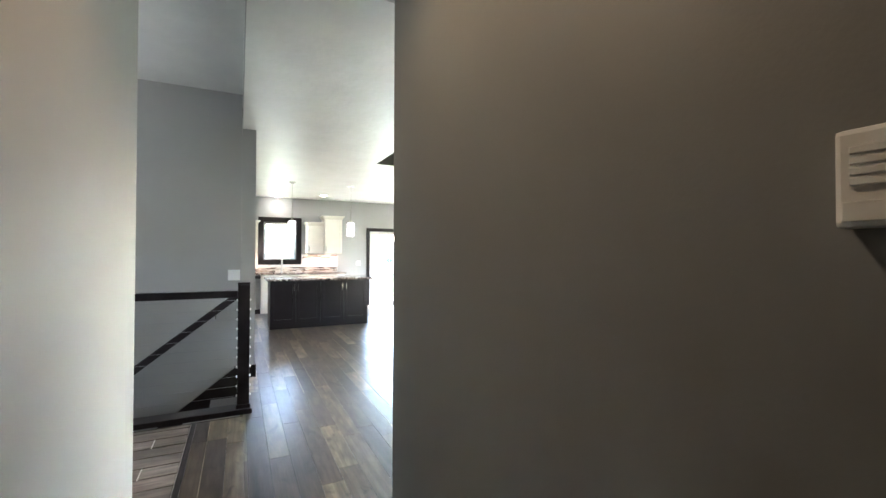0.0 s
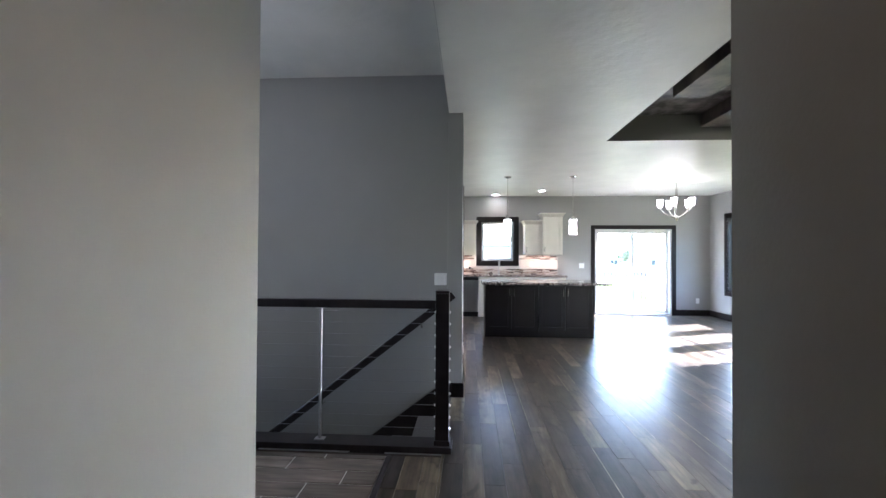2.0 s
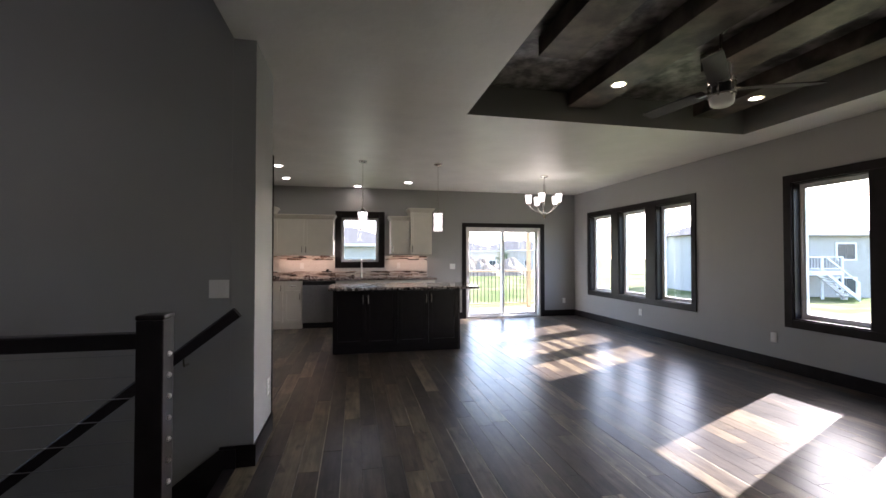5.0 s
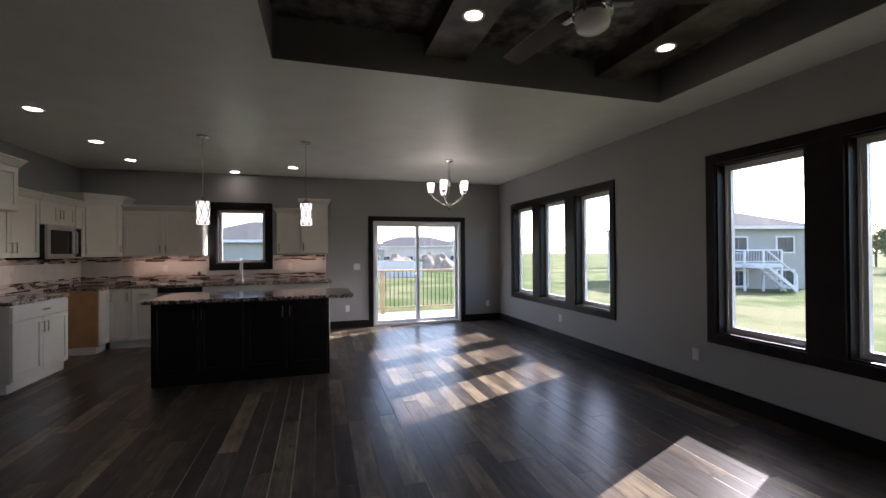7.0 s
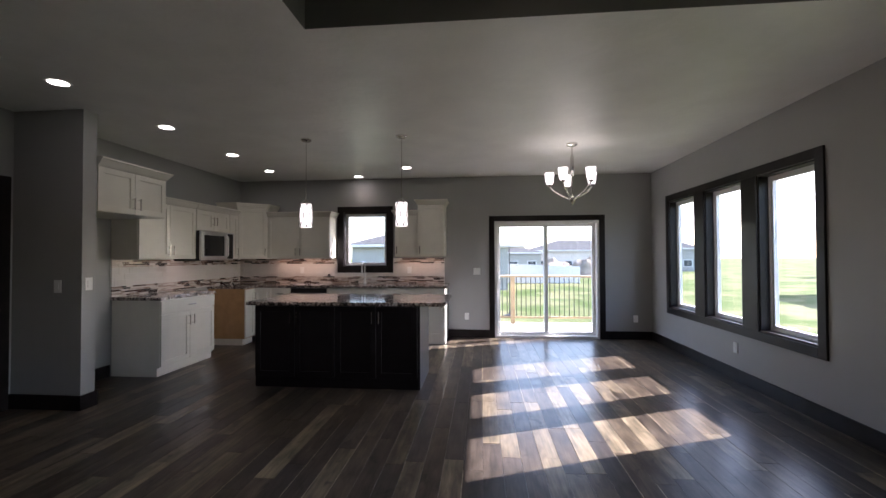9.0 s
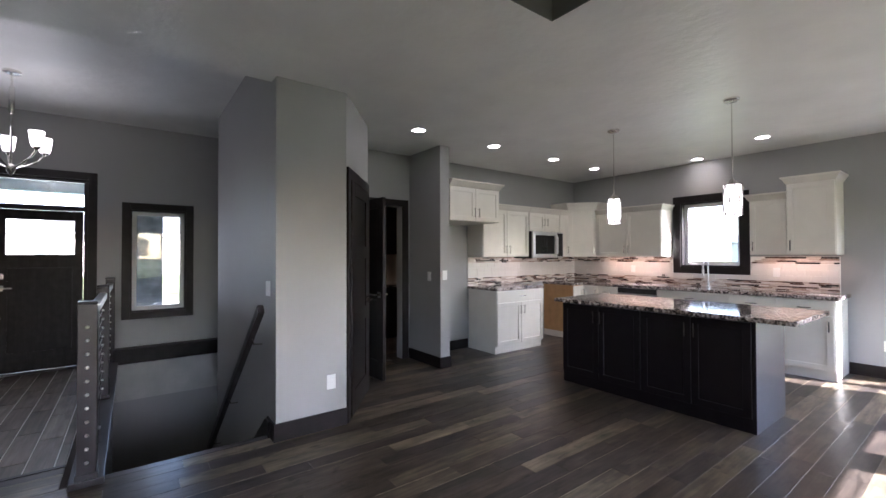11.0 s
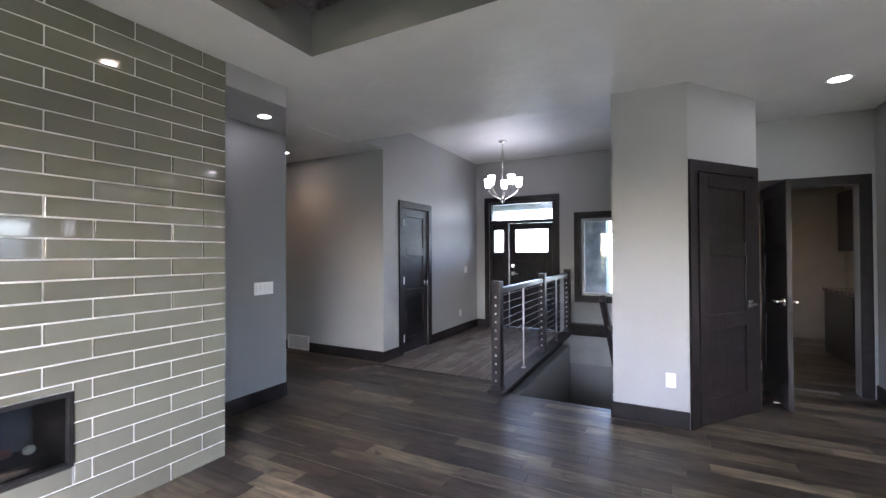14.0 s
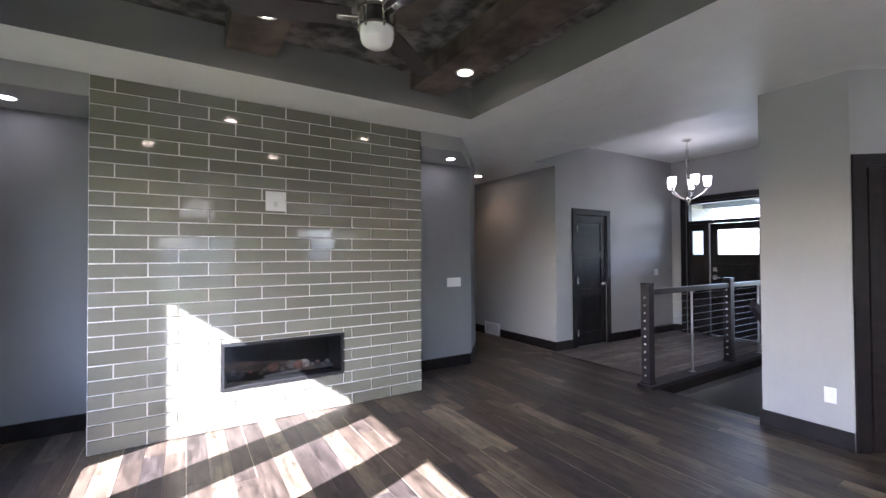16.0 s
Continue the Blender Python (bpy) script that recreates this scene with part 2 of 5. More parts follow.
TILEFP = picked("olive_grey_glass_tile", [(0.160, 0.158, 0.122), (0.178, 0.175, 0.136), (0.168, 0.165, 0.128), (0.152, 0.149, 0.115)], 0.06, False, 0.0)
MOSAIC = picked("mosaic_glass_strips", [(0.08, 0.045, 0.035), (0.62, 0.55, 0.50), (0.30, 0.22, 0.18), (0.52, 0.45, 0.40), (0.03, 0.025, 0.025), (0.42, 0.35, 0.31), (0.66, 0.60, 0.56)], 0.15, True)
WHTILE = picked("white_wall_tile", [(0.66, 0.63, 0.60), (0.68, 0.65, 0.62)], 0.2, True)
PLANK = piece_wood("plank_floor", (0.034, 0.028, 0.025), (0.062, 0.047, 0.034), (0.18, 0.145, 0.097), False, rough=0.30, spec=0.22, grain=0.8, knots=True, patchy=1.3)
PLANKS = piece_wood("plank_floor_rest", (0.034, 0.028, 0.025), (0.062, 0.047, 0.034), (0.18, 0.145, 0.097), True, rough=0.30, spec=0.22, grain=0.8, knots=True, patchy=1.3)
WORN = mat("worn_plank_edge", (0.30, 0.25, 0.18), 0.5, vary=0.5, scale=14)
FTILE = piece_wood("wood_look_tile", (0.11, 0.088, 0.072), (0.19, 0.155, 0.13), (0.28, 0.24, 0.20), False, "X", 0.4, 0.8)
SUB = mat("dark_joint", (0.035, 0.027, 0.022), 0.8)
CARPET = mat("grey_carpet", (0.20, 0.195, 0.19), 0.95, vary=0.2, scale=80, bump=0.5, bump_scale=300)
SHADE = glow("frosted_lit_glass", (1.0, 0.93, 0.84), 0.30)
LED = glow("lit_lens", (1.0, 0.93, 0.82), 3.0)
LEDW = glow("lit_lens_warm", (1.0, 0.80, 0.55), 3.0)
FROST = mat("frosted_white_glass", (0.75, 0.75, 0.73), 0.25, vary=0.02)
PANE = glass("clear_pane")
SMOKE = glass("tinted_fire_glass", (0.62, 0.64, 0.65), 0.0, 0.05)
CEDAR = mat("new_cedar_lumber", (0.46, 0.33, 0.19), 0.7, vary=0.2, scale=5)
DECKM = mat("pale_deck_boards", (0.48, 0.42, 0.36), 0.7, vary=0.15, scale=4)
GRASS = mat("lawn_grass", (0.10, 0.135, 0.045), 0.95, spec=0.02, vary=0.35, scale=0.35, bump=0.6, bump_scale=30, edge=(0.42, 0.60))
[n for n in GRASS.node_tree.nodes if n.type == "VALTORGB"][0].color_ramp.elements[1].color = (0.145, 0.14, 0.075, 1)
SIDING = mat("grey_siding", (0.30, 0.29, 0.265), 0.7, vary=0.1)
SIDINGP = mat("pale_siding", (0.55, 0.49, 0.43), 0.7, vary=0.1)
ROOF = mat("grey_shingles", (0.085, 0.082, 0.08), 0.9, spec=0.02, vary=0.2, scale=3)
STONE = mat("grey_ledge_stone", (0.25, 0.25, 0.25), 0.8, vary=0.4, scale=6, bump=0.5, bump_scale=12)
FENCE = mat("weathered_white_fence", (0.58, 0.57, 0.56), 0.7, vary=0.1)
CONC = mat("porch_concrete", (0.42, 0.41, 0.39), 0.85, vary=0.12, scale=3, bump=0.1)
WINDARK = mat("far_window_glass", (0.05, 0.06, 0.07), 0.1)
LEAF = mat("tree_leaves", (0.06, 0.085, 0.03), 0.8, vary=0.4)
BARK = mat("tree_bark", (0.10, 0.08, 0.06), 0.9, vary=0.3)

# ---- helpers for meshes ----
def box(bm, x0, x1, y0, y1, z0, z1, bevel=0.0):
    x0, x1, y0, y1, z0, z1 = min(x0, x1), max(x0, x1), min(y0, y1), max(y0, y1), min(z0, z1), max(z0, z1)
    v = [bm.verts.new(p) for p in ((x0, y0, z0), (x1, y0, z0), (x1, y1, z0), (x0, y1, z0), (x0, y0, z1), (x1, y0, z1), (x1, y1, z1), (x0, y1, z1))]
    fs = [bm.faces.new([v[i] for i in f]) for f in ((0, 3, 2, 1), (4, 5, 6, 7), (0, 1, 5, 4), (1, 2, 6, 5), (2, 3, 7, 6), (3, 0, 4, 7))]
    if bevel:
        bmesh.ops.bevel(bm, geom=list({e for f in fs for e in f.edges}), offset=bevel, segments=2, affect="EDGES", profile=0.6)
    return bm


def boxes(*items, bevel=0.0):
    bm = bmesh.new()
    for it in items:
        box(bm, *it, bevel=bevel)
    return bm


def prism(pts, z0, z1, bm=None):
    """An upright block over a plan outline, given counter-clockwise."""
    bm = bm or bmesh.new()
    lo, hi = [bm.verts.new((*p, z0)) for p in pts], [bm.verts.new((*p, z1)) for p in pts]
    bm.faces.new(lo[::-1])
    bm.faces.new(hi)
    n = len(pts)
    for i in range(n):
        bm.faces.new((lo[i], lo[(i + 1) % n], hi[(i + 1) % n], hi[i]))
    return bm


def lathe(bm, profile, at=(0, 0, 0), seg=20):
    """A turned body round z from (radius, height) pairs, bottom to top."""
    rings = []
    for r, z in profile:
        rings.append([bm.verts.new((at[0] + r * math.cos(a), at[1] + r * math.sin(a), at[2] + z)) for a in (2 * math.pi * i / seg for i in range(seg))])
    for a, b in zip(rings, rings[1:]):
        for i in range(seg):
            bm.faces.new((a[i], a[(i + 1) % seg], b[(i + 1) % seg], b[i]))
    bm.faces.new(rings[0][::-1])
    bm.faces.new(rings[-1])
    return bm


def rod(bm, a, b, r, seg=8):
    a, b = Vector(a), Vector(b)
    q = (b - a).to_track_quat("Z", "Y").to_matrix()
    rings = [[bm.verts.new(p + q @ Vector((r * math.cos(t), r * math.sin(t), 0))) for t in (2 * math.pi * i / seg for i in range(seg))] for p in (a, b)]
    for i in range(seg):
        bm.faces.new((rings[0][i], rings[0][(i + 1) % seg], rings[1][(i + 1) % seg], rings[1][i]))
    bm.faces.new(rings[0][::-1])
    bm.faces.new(rings[1])
    return bm


def tube(bm, pts, r, seg=8):
    for a, b in zip(pts, pts[1:]):
        rod(bm, a, b, r, seg)
    return bm


def mesh_of(name, bm, material, smooth=False):
    me = bpy.data.meshes.new(name)
    bmesh.ops.recalc_face_normals(bm, faces=bm.faces)
    bm.to_mesh(me)
    bm.free()
    me.materials.append(material)
    if smooth:
        me.shade_smooth()
        me.set_sharp_from_angle(angle=radians(40))
    return me


def part(name, bm, material, parent, label="", smooth=False):
    ob = new(name, mesh_of(name, bm, material, smooth))
    ob.parent = parent
    if label:
        tagged(ob, label)
    return ob


def thing(name, at, label, category, group="", turn=0, kind=""):
    ob = new(name)
    ob.empty_display_size = 0.1
    ob.matrix_world = pose(*at, 0, 0, turn)
    return tagged(ob, label, category, group, kind)


def struct(name, bm, material, label="", category=""):
    return tagged(new(name, mesh_of(name, bm, material)), label, category, "", "structure")


def holed(axis, p0, p1, a0, a1, z0, z1, holes):
    """A wall of thickness p0..p1 along one axis from a0 to a1, with openings (a, b, zlow, zhigh)."""
    bm = bmesh.new()

    def add(a, b, lo, hi):
        if b - a > 1e-4 and hi - lo > 1e-4:
            if axis == "x":
                box(bm, a, b, p0, p1, lo, hi)
            else:
                box(bm, p0, p1, a, b, lo, hi)
    at = a0
    for a, b, lo, hi in sorted(holes):
        add(at, a, z0, z1)
        add(a, b, z0, lo)
        add(a, b, hi, z1)
        at = b
    add(at, a1, z0, z1)
    return bm

# ---- the shell ----
BASE = -2.75
XE = -0.035
struct("wall_east", holed("y", 5.65, 5.81, 1.93, 10.99, BASE, C + 0.4,
       [(y - 0.375, y + 0.375, 0.61, 2.185) for y in (3.60, 4.595, 5.59, 7.805, 8.805, 9.795)]), PAINT, "grey painted wall with two triple windows", "wall")
struct("wall_north", holed("x", 10.83, 10.99, -1.61, 5.65, BASE, C + 0.4, [(0.445, 1.225, 1.21, 2.155), (3.08, 4.81, 0.0, 1.975)]), PAINT,
       "grey painted wall with sink window and patio door", "wall")
struct("wall_kitchen_west", boxes((-1.61, -1.47, 7.31, 10.83, -0.2, C)), PAINT, "grey painted kitchen wall behind white cabinets", "wall")
struct("wall_passage", holed("y", -1.61, -1.47, 6.12, 7.17, -0.2, C, [(6.27, 7.05, 0.0, 2.04)]), PAINT, "grey painted wall with open doorway", "wall")
struct("wall_fridge", boxes((-1.61, -0.765, 7.17, 7.31, -0.2, C)), PAINT, "grey painted stub wall beside the fridge space", "wall")
# pantry corner: straight face and slanted door wall
D0, D1 = Vector((0.10, 5.56)), Vector((-0.63, 6.12))
DU = (D1 - D0).normalized()
DN = Vector((-DU.y, DU.x))
DL = (D1 - D0).length


def dpt(s, d):
    p = D0 + DU * s + DN * d
    return (p.x, p.y)


bm = prism([(-0.04, 5.0), (0.10, 5.0), (0.10, 5.56), dpt(0.095, 0), dpt(0.095, 0.12), (-0.04, 5.5)], -0.2, C)
prism([dpt(0.095, 0), dpt(DL - 0.095, 0), dpt(DL - 0.095, 0.12), dpt(0.095, 0.12)], 2.04, C, bm)
prism([dpt(DL - 0.095, 0), (D1.x, D1.y), (-1.47, 6.12), (-1.47, 5.98), dpt(DL - 0.05, 0.12), dpt(DL - 0.095, 0.12)], -0.2, C, bm)
struct("wall_pantry", bm, PAINT, "pale-lit grey corner wall with slanted pantry door", "wall")
struct("wall_stair", prism([(-0.041, 5.0), (-0.041, 5.14), (-2.37, 5.14), (-2.37, 5.44), (-3.54, 5.44), (-3.54, 5.3), (-2.51, 5.3), (-2.51, 5.0)], BASE, FC),
       PAINT, "tall grey painted stairwell wall with a jog", "wall")
struct("wall_front", holed("y", -3.68, -3.54, 2.06, 5.44, BASE, FC, [(2.462, 3.692, 0.0, 2.35), (4.12, 4.75, 0.64, 2.005)]), PAINT,
       "grey painted entry wall with front door", "wall")
struct("wall_foyer_south", holed("x", 2.06, 2.2, -3.54, -0.48, -0.2, FC, [(-1.635, -0.925, 0.0, 2.04)]), PAINT, "grey painted foyer wall with closet door", "wall")
struct("wall_hall_west", boxes((-0.62, -0.48, -3.5, 2.06, -0.2, C)), PAINT, "grey painted hall wall", "wall")
struct("wall_hall_east", prism([(0.52, -3.5), (0.66, -3.5), (0.66, 1.50), (1.03, 1.93), (5.65, 1.93), (5.65, 2.07), (0.97, 2.07), (0.52, 1.56)], -0.2, C), DARKGREY,
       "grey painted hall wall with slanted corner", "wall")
struct("wall_hall_end", boxes((-0.62, 0.66, -3.64, -3.5, -0.2, C)), PAINT, "plain grey hall end wall", "wall")
struct("wall_foyer_header", boxes((-0.48, XE, 2.06, 2.2, C, FC), (XE - 0.003, XE + 0.14, 2.2, 5.0, C + 0.002, FC)), PAINT, "grey header above the hall opening", "wall")
struct("wall_stairwell_side", boxes((-3.54, -0.02, 3.83, 3.95, BASE, -0.2)), PAINT, "grey wall below the railing", "wall")
struct("soffit_right", prism([(0.97, 2.07), (2.045, 2.07), (2.045, 2.69), (1.52, 2.69)], 2.58, C), PAINT, "grey dropped soffit beside the fireplace", "soffit")
struct("soffit_left", boxes((4.77, 5.65, 2.07, 2.69, 2.58, C)), PAINT, "grey dropped soffit beside the fireplace", "soffit")
# ceilings
TX0, TX1, TY0, TY1, TZ = 1.81, 5.12, 3.265, 6.08, 3.05
struct("ceiling_great_room", boxes((XE, TX0, 2.07, 5.14, C, C + 0.155), (XE, TX0, 5.14, 10.83, C, C + 0.155), (TX0, TX1, 2.07, TY0, C, C + 0.155), (TX0, TX1, TY1, 10.83, C, C + 0.155),
       (TX1, 5.65, 2.07, 10.83, C, C + 0.155), (-1.47, XE, 5.14, 10.83, C, C + 0.155)), CEIL, "textured pale ceiling with a recessed tray", "ceiling")
struct("ceiling_hall", boxes((-0.62, 0.66, -3.6, 2.06, C, C + 0.12), (0.66, 1.1, 1.4, 2.06, C, C + 0.12), (-0.48, XE, 2.06, 2.2, C - 0.002, C - 0.001)), CEIL, "textured pale hall ceiling", "ceiling")
struct("ceiling_foyer", boxes((-3.68, 0.19, 2.06, 5.44, FC, FC + 0.12)), CEIL, "raised pale foyer ceiling", "ceiling")
struct("ceiling_passage", boxes((-4.9, -1.61, 5.6, 8.2, 2.5, 2.6)), CEIL, "pale passage ceiling", "ceiling")
struct("tray_sides", boxes((TX0 - 0.1, TX0 - 0.002, TY0 - 0.1, TY1 + 0.1, C + 0.155, TZ), (TX1 + 0.002, TX1 + 0.1, TY0 - 0.1, TY1 + 0.1, C + 0.155, TZ),
       (TX0 - 0.002, TX1 + 0.002, TY0 - 0.1, TY0 - 0.002, C + 0.155, TZ), (TX0 - 0.002, TX1 + 0.002, TY1 + 0.002, TY1 + 0.1, C + 0.155, TZ)), TRAY_SHADED, "grey tray sides with shade put into the colour", "trim")
for b4 in ((TX0 - 0.001, TX0 + 0.003, TY0, TY1), (TX1 - 0.003, TX1 + 0.001, TY0, TY1), (TX0 + 0.003, TX1 - 0.003, TY0 - 0.001, TY0 + 0.003), (TX0 + 0.003, TX1 - 0.003, TY1 - 0.003, TY1 + 0.001)):
    struct("tray_face", boxes((*b4, C, TZ)), TRAY_SHADED, "grey tray face with shade put into the colour", "trim")
struct("ceiling_tray", boxes((TX0 - 0.1, TX1 + 0.1, TY0 - 0.1, TY1 + 0.1, TZ, TZ + 0.1)), MOTTLE, "mottled dark plaster tray ceiling", "ceiling")
struct("roof_deck", boxes((-3.6, 5.9, -3.7, 11.15, 3.3, 3.4)), ROOF, "flat roof cover", "roof")
for x, y0, y1 in ((2.13, TY0 + 0.004, 5.12), (2.90, 4.165, TY1 - 0.004), (3.60, TY0 + 0.004, 5.10), (4.43, 4.165, TY1 - 0.004)):
    tagged(new("ceiling_beam", mesh_of("ceiling_beam", boxes((x, x + 0.34, y0, y1, 2.90, TZ - 0.001), bevel=0.004), BEAM)),
           "dark stained boxed beam in the ceiling tray", "beam", "tray beams", "structure")
# floors
struct("floor", boxes((-0.02, 5.65, 2.07, 10.83, -0.2, -0.007), (-0.48, -0.02, 2.07, 3.83, -0.2, -0.007), (-1.47, -0.02, 5.14, 10.83, -0.2, -0.007),
       (-0.48, 1.1, -3.5, 2.07, -0.2, -0.007), (-4.9, -1.47, 5.6, 8.0, -0.2, -0.007), (-3.54, -0.48, 2.2, 3.83, -0.2, -0.007), (-1.635, -0.925, 2.0, 2.2, -0.2, -0.006)), SUB,
       "dark plank floor with tight joints", "floor")
struct("floor_lower", boxes((-3.54, 0.5, 3.95, 5.3, BASE, BASE + 0.1)), CARPET, "grey carpeted lower landing", "floor")
# unseen shell added behind the closet door to stop a light leak
struct("closet_light_block", boxes((-1.7, -0.7, 1.4, 1.5, -0.2, C), (-1.80, -1.70, 1.5, 2.06, -0.2, C), (-1.70, -0.7, 1.5, 2.06, C - 0.3, C), (-1.65, -0.62, 1.5, 2.0, -0.2, -0.01)), PAINT, "unseen closet shell that stops light under the door", "wall")
# passage beyond the open door
struct("wall_passage_far", boxes((-4.9, -4.76, 5.6, 8.2, -0.2, 2.5), (-4.76, -1.61, 7.9, 8.0, -0.2, 2.5), (-4.76, -1.61, 5.6, 5.72, -0.2, 2.5)), mat("beige_wall_paint", (0.42, 0.36, 0.29), 0.6, vary=0.04), "beige painted passage walls", "wall")


# ---- trim ----
def baseboard(name, segs):
    bm = bmesh.new()
    for x0, x1, y0, y1 in segs:
        box(bm, x0, x1, y0, y1, 0.0, 0.135)
    bmesh.ops.bevel(bm, geom=[e for e in bm.edges if all(abs(v.co.z - 0.135) < 1e-5 for v in e.verts)], offset=0.004, segments=1, affect="EDGES")
    struct(name, bm, TRIM, "dark espresso baseboard", "baseboard")


B = 0.016
baseboard("baseboard_east", [(5.65 - B, 5.65, 2.07, 10.83)])
baseboard("baseboard_north", [(2.29, 2.99, 10.83 - B, 10.83), (4.90, 5.65 - B, 10.83 - B, 10.83)])
baseboard("baseboard_kitchen", [(-1.47, -1.47 + B, 7.31 + B, 8.19), (-1.47, -0.765, 7.31, 7.31 + B), (-0.765, -0.765 + B, 7.17 - B, 7.31 + B), (-1.47, -0.765, 7.17 - B, 7.17)])
baseboard("baseboard_pillar", [(0.10, 0.10 + B, 5.0 - B, 5.56), (-0.10, 0.10, 5.0 - B, 5.0)])
baseboard("baseboard_foyer", [(-0.835, -0.48, 2.2, 2.2 + B), (-3.54, -1.725, 2.2, 2.2 + B), (-3.54, -3.54 + B, 2.2 + B, 2.37), (-0.48, -0.48 + B, 0.92, 2.2 + B), (-0.48, -0.48 + B, -3.5, 0.48)])
baseboard("baseboard_niche", [(0.99, 2.045, 2.07, 2.07 + B), (4.77, 5.65 - B, 2.07, 2.07 + B), (0.52 - B, 0.52, -3.5, 1.55)])
bm = prism([(0.52 - B, 1.566), (0.52, 1.56), (0.975, 2.07), (0.975, 2.07 + B)], 0, 0.135)
struct("baseboard_slant", bm, TRIM, "dark espresso baseboard", "baseboard")
struct("stairwell_ledge", boxes((-3.54, -3.38, 3.95, 5.28, 0.0, 0.19), (-3.38, -2.51, 5.27, 5.3, -0.24, -0.09), bevel=0.003), TRIM, "dark capped ledge along the stairwell", "trim")


def casing(name, axis, face, out, a0, a1, z0, z1, w=0.09, sill=False, label="dark espresso door casing"):
    """Flat casing boards round an opening; out is the way the boards stand proud."""
    t0, t1 = sorted((face, face + out * 0.02))
    bm = bmesh.new()

    def add(a, b, lo, hi):
        box(bm, *((a, b, t0, t1) if axis == "x" else (t0, t1, a, b)), lo, hi, bevel=0.003)
    add(a0 - w, a0, z0 - (w if sill else 0), z1 + w)
    add(a1, a1 + w, z0 - (w if sill else 0), z1 + w)
    add(a0, a1, z1, z1 + w)
    if sill:
        add(a0, a1, z0 - w, z0)
    return struct(name, bm, TRIM, label, "trim")


def jamb(bm, axis, p0, p1, a0, a1, z0, z1, t=0.018, bottom=True):
    def add(a, b, lo, hi):
        box(bm, *((a, b, p0, p1) if axis == "x" else (p0, p1, a, b)), lo, hi)
    add(a0, a0 + t, z0, z1)
    add(a1 - t, a1, z0, z1)
    add(a0 + t, a1 - t, z1 - t, z1)
    if bottom:
        add(a0 + t, a1 - t, z0, z0 + t)
    return bm


# ---- windows ----
def window(name, axis, inner, outward, a0, a1, z0, z1, label, frame_mat=VINYL):
    """A single sash: dark jamb liner, vinyl frame and sash, pane and crank."""
    w = thing(name, (0, 0, 0), label, "window", "windows", kind="structure")
    p = lambda d: inner + outward * d
    part("jamb_liner", jamb(bmesh.new(), axis, *sorted((p(0.0), p(0.09))), a0, a1, z0, z1), TRIM, w, "dark espresso jamb")
    bm = jamb(bmesh.new(), axis, *sorted((p(0.09), p(0.155))), a0 + 0.004, a1 - 0.004, z0 + 0.004, z1 - 0.004, 0.032)
    part("window_frame", bm, frame_mat, w)
    part("sash", jamb(bmesh.new(), axis, *sorted((p(0.10), p(0.14))), a0 + 0.036, a1 - 0.036, z0 + 0.036, z1 - 0.036, 0.032), frame_mat, w)
    bm = bmesh.new()
    d0, d1 = sorted((p(0.117), p(0.121)))
    box(bm, *((a0 + 0.068, a1 - 0.068, d0, d1) if axis == "x" else (d0, d1, a0 + 0.068, a1 - 0.068)), z0 + 0.068, z1 - 0.068)
    pane = part("pane", bm, PANE, w, "clear glass pane")
    c, q = a0 + 0.13, sorted((p(0.072), p(0.095)))
    bm = bmesh.new()
    box(bm, *((c - 0.05, c + 0.05, *q) if axis == "x" else (*q, c - 0.05, c + 0.05)), z0 + 0.018, z0 + 0.036, bevel=0.004)
    part("crank", bm, WHITE, w, "folded crank handle")
    pane.visible_shadow = False
    return w


for i, ys in enumerate(((9.795, 8.805, 7.805), (5.59, 4.595, 3.60))):
    for k, y in enumerate(ys):
        window("window_%d" % (1 + 3 * i + k), "y", 5.65, 1, y - 0.375, y + 0.375, 0.61, 2.185, "tall narrow white vinyl window in dark casing")
    lo, hi = ys[2] - 0.375, ys[0] + 0.375
    bm = boxes((5.63, 5.65, lo - 0.09, lo, 0.52, 2.275), (5.63, 5.65, hi, hi + 0.09, 0.52, 2.275), (5.63, 5.65, lo, hi, 2.185, 2.275), (5.63, 5.65, lo, hi, 0.52, 0.61),
               (5.63, 5.65, ys[2] + 0.375, ys[1] - 0.375, 0.61, 2.185), (5.63, 5.65, ys[1] + 0.375, ys[0] - 0.375, 0.61, 2.185), bevel=0.003)
    struct("window_casing", bm, TRIM, "dark espresso casing of a triple window", "trim")
window("window_7", "x", 10.83, 1, 0.445, 1.225, 1.21, 2.155, "square white vinyl sink window in dark casing")
casing("window_casing", "x", 10.83, -1, 0.445, 1.225, 1.21, 2.155, 0.105, True, "dark espresso sink window casing")
window("window_8", "y", -3.54, -1, 4.12, 4.75, 0.64, 2.005, "narrow entry window with dark casing")
casing("window_casing", "y", -3.54, 1, 4.12, 4.75, 0.64, 2.005, 0.09, True, "dark espresso entry window casing")
# patio door
slider = thing("door_patio", (0, 0, 0), "white vinyl sliding patio door onto the deck", "patio door", kind="structure")
part("door_frame", jamb(bmesh.new(), "x", 10.835, 10.98, 3.08, 4.81, 0.0, 1.975, 0.04), VINYL, slider)
for x0, x1, y in ((3.12, 3.975, 10.88), (3.915, 4.77, 10.925)):
    leaf = part("sliding_panel", jamb(bmesh.new(), "x", y, y + 0.04, x0, x1, 0.04, 1.935, 0.055), VINYL, slider)
    g = part("pane", boxes((x0 + 0.055, x1 - 0.055, y + 0.018, y + 0.022, 0.095, 1.88)), PANE, leaf, "clear glass")
    g.visible_shadow = False
part("handle", boxes((3.135, 3.16, 10.85, 10.88, 0.92, 1.12), bevel=0.006), WHITE, slider)
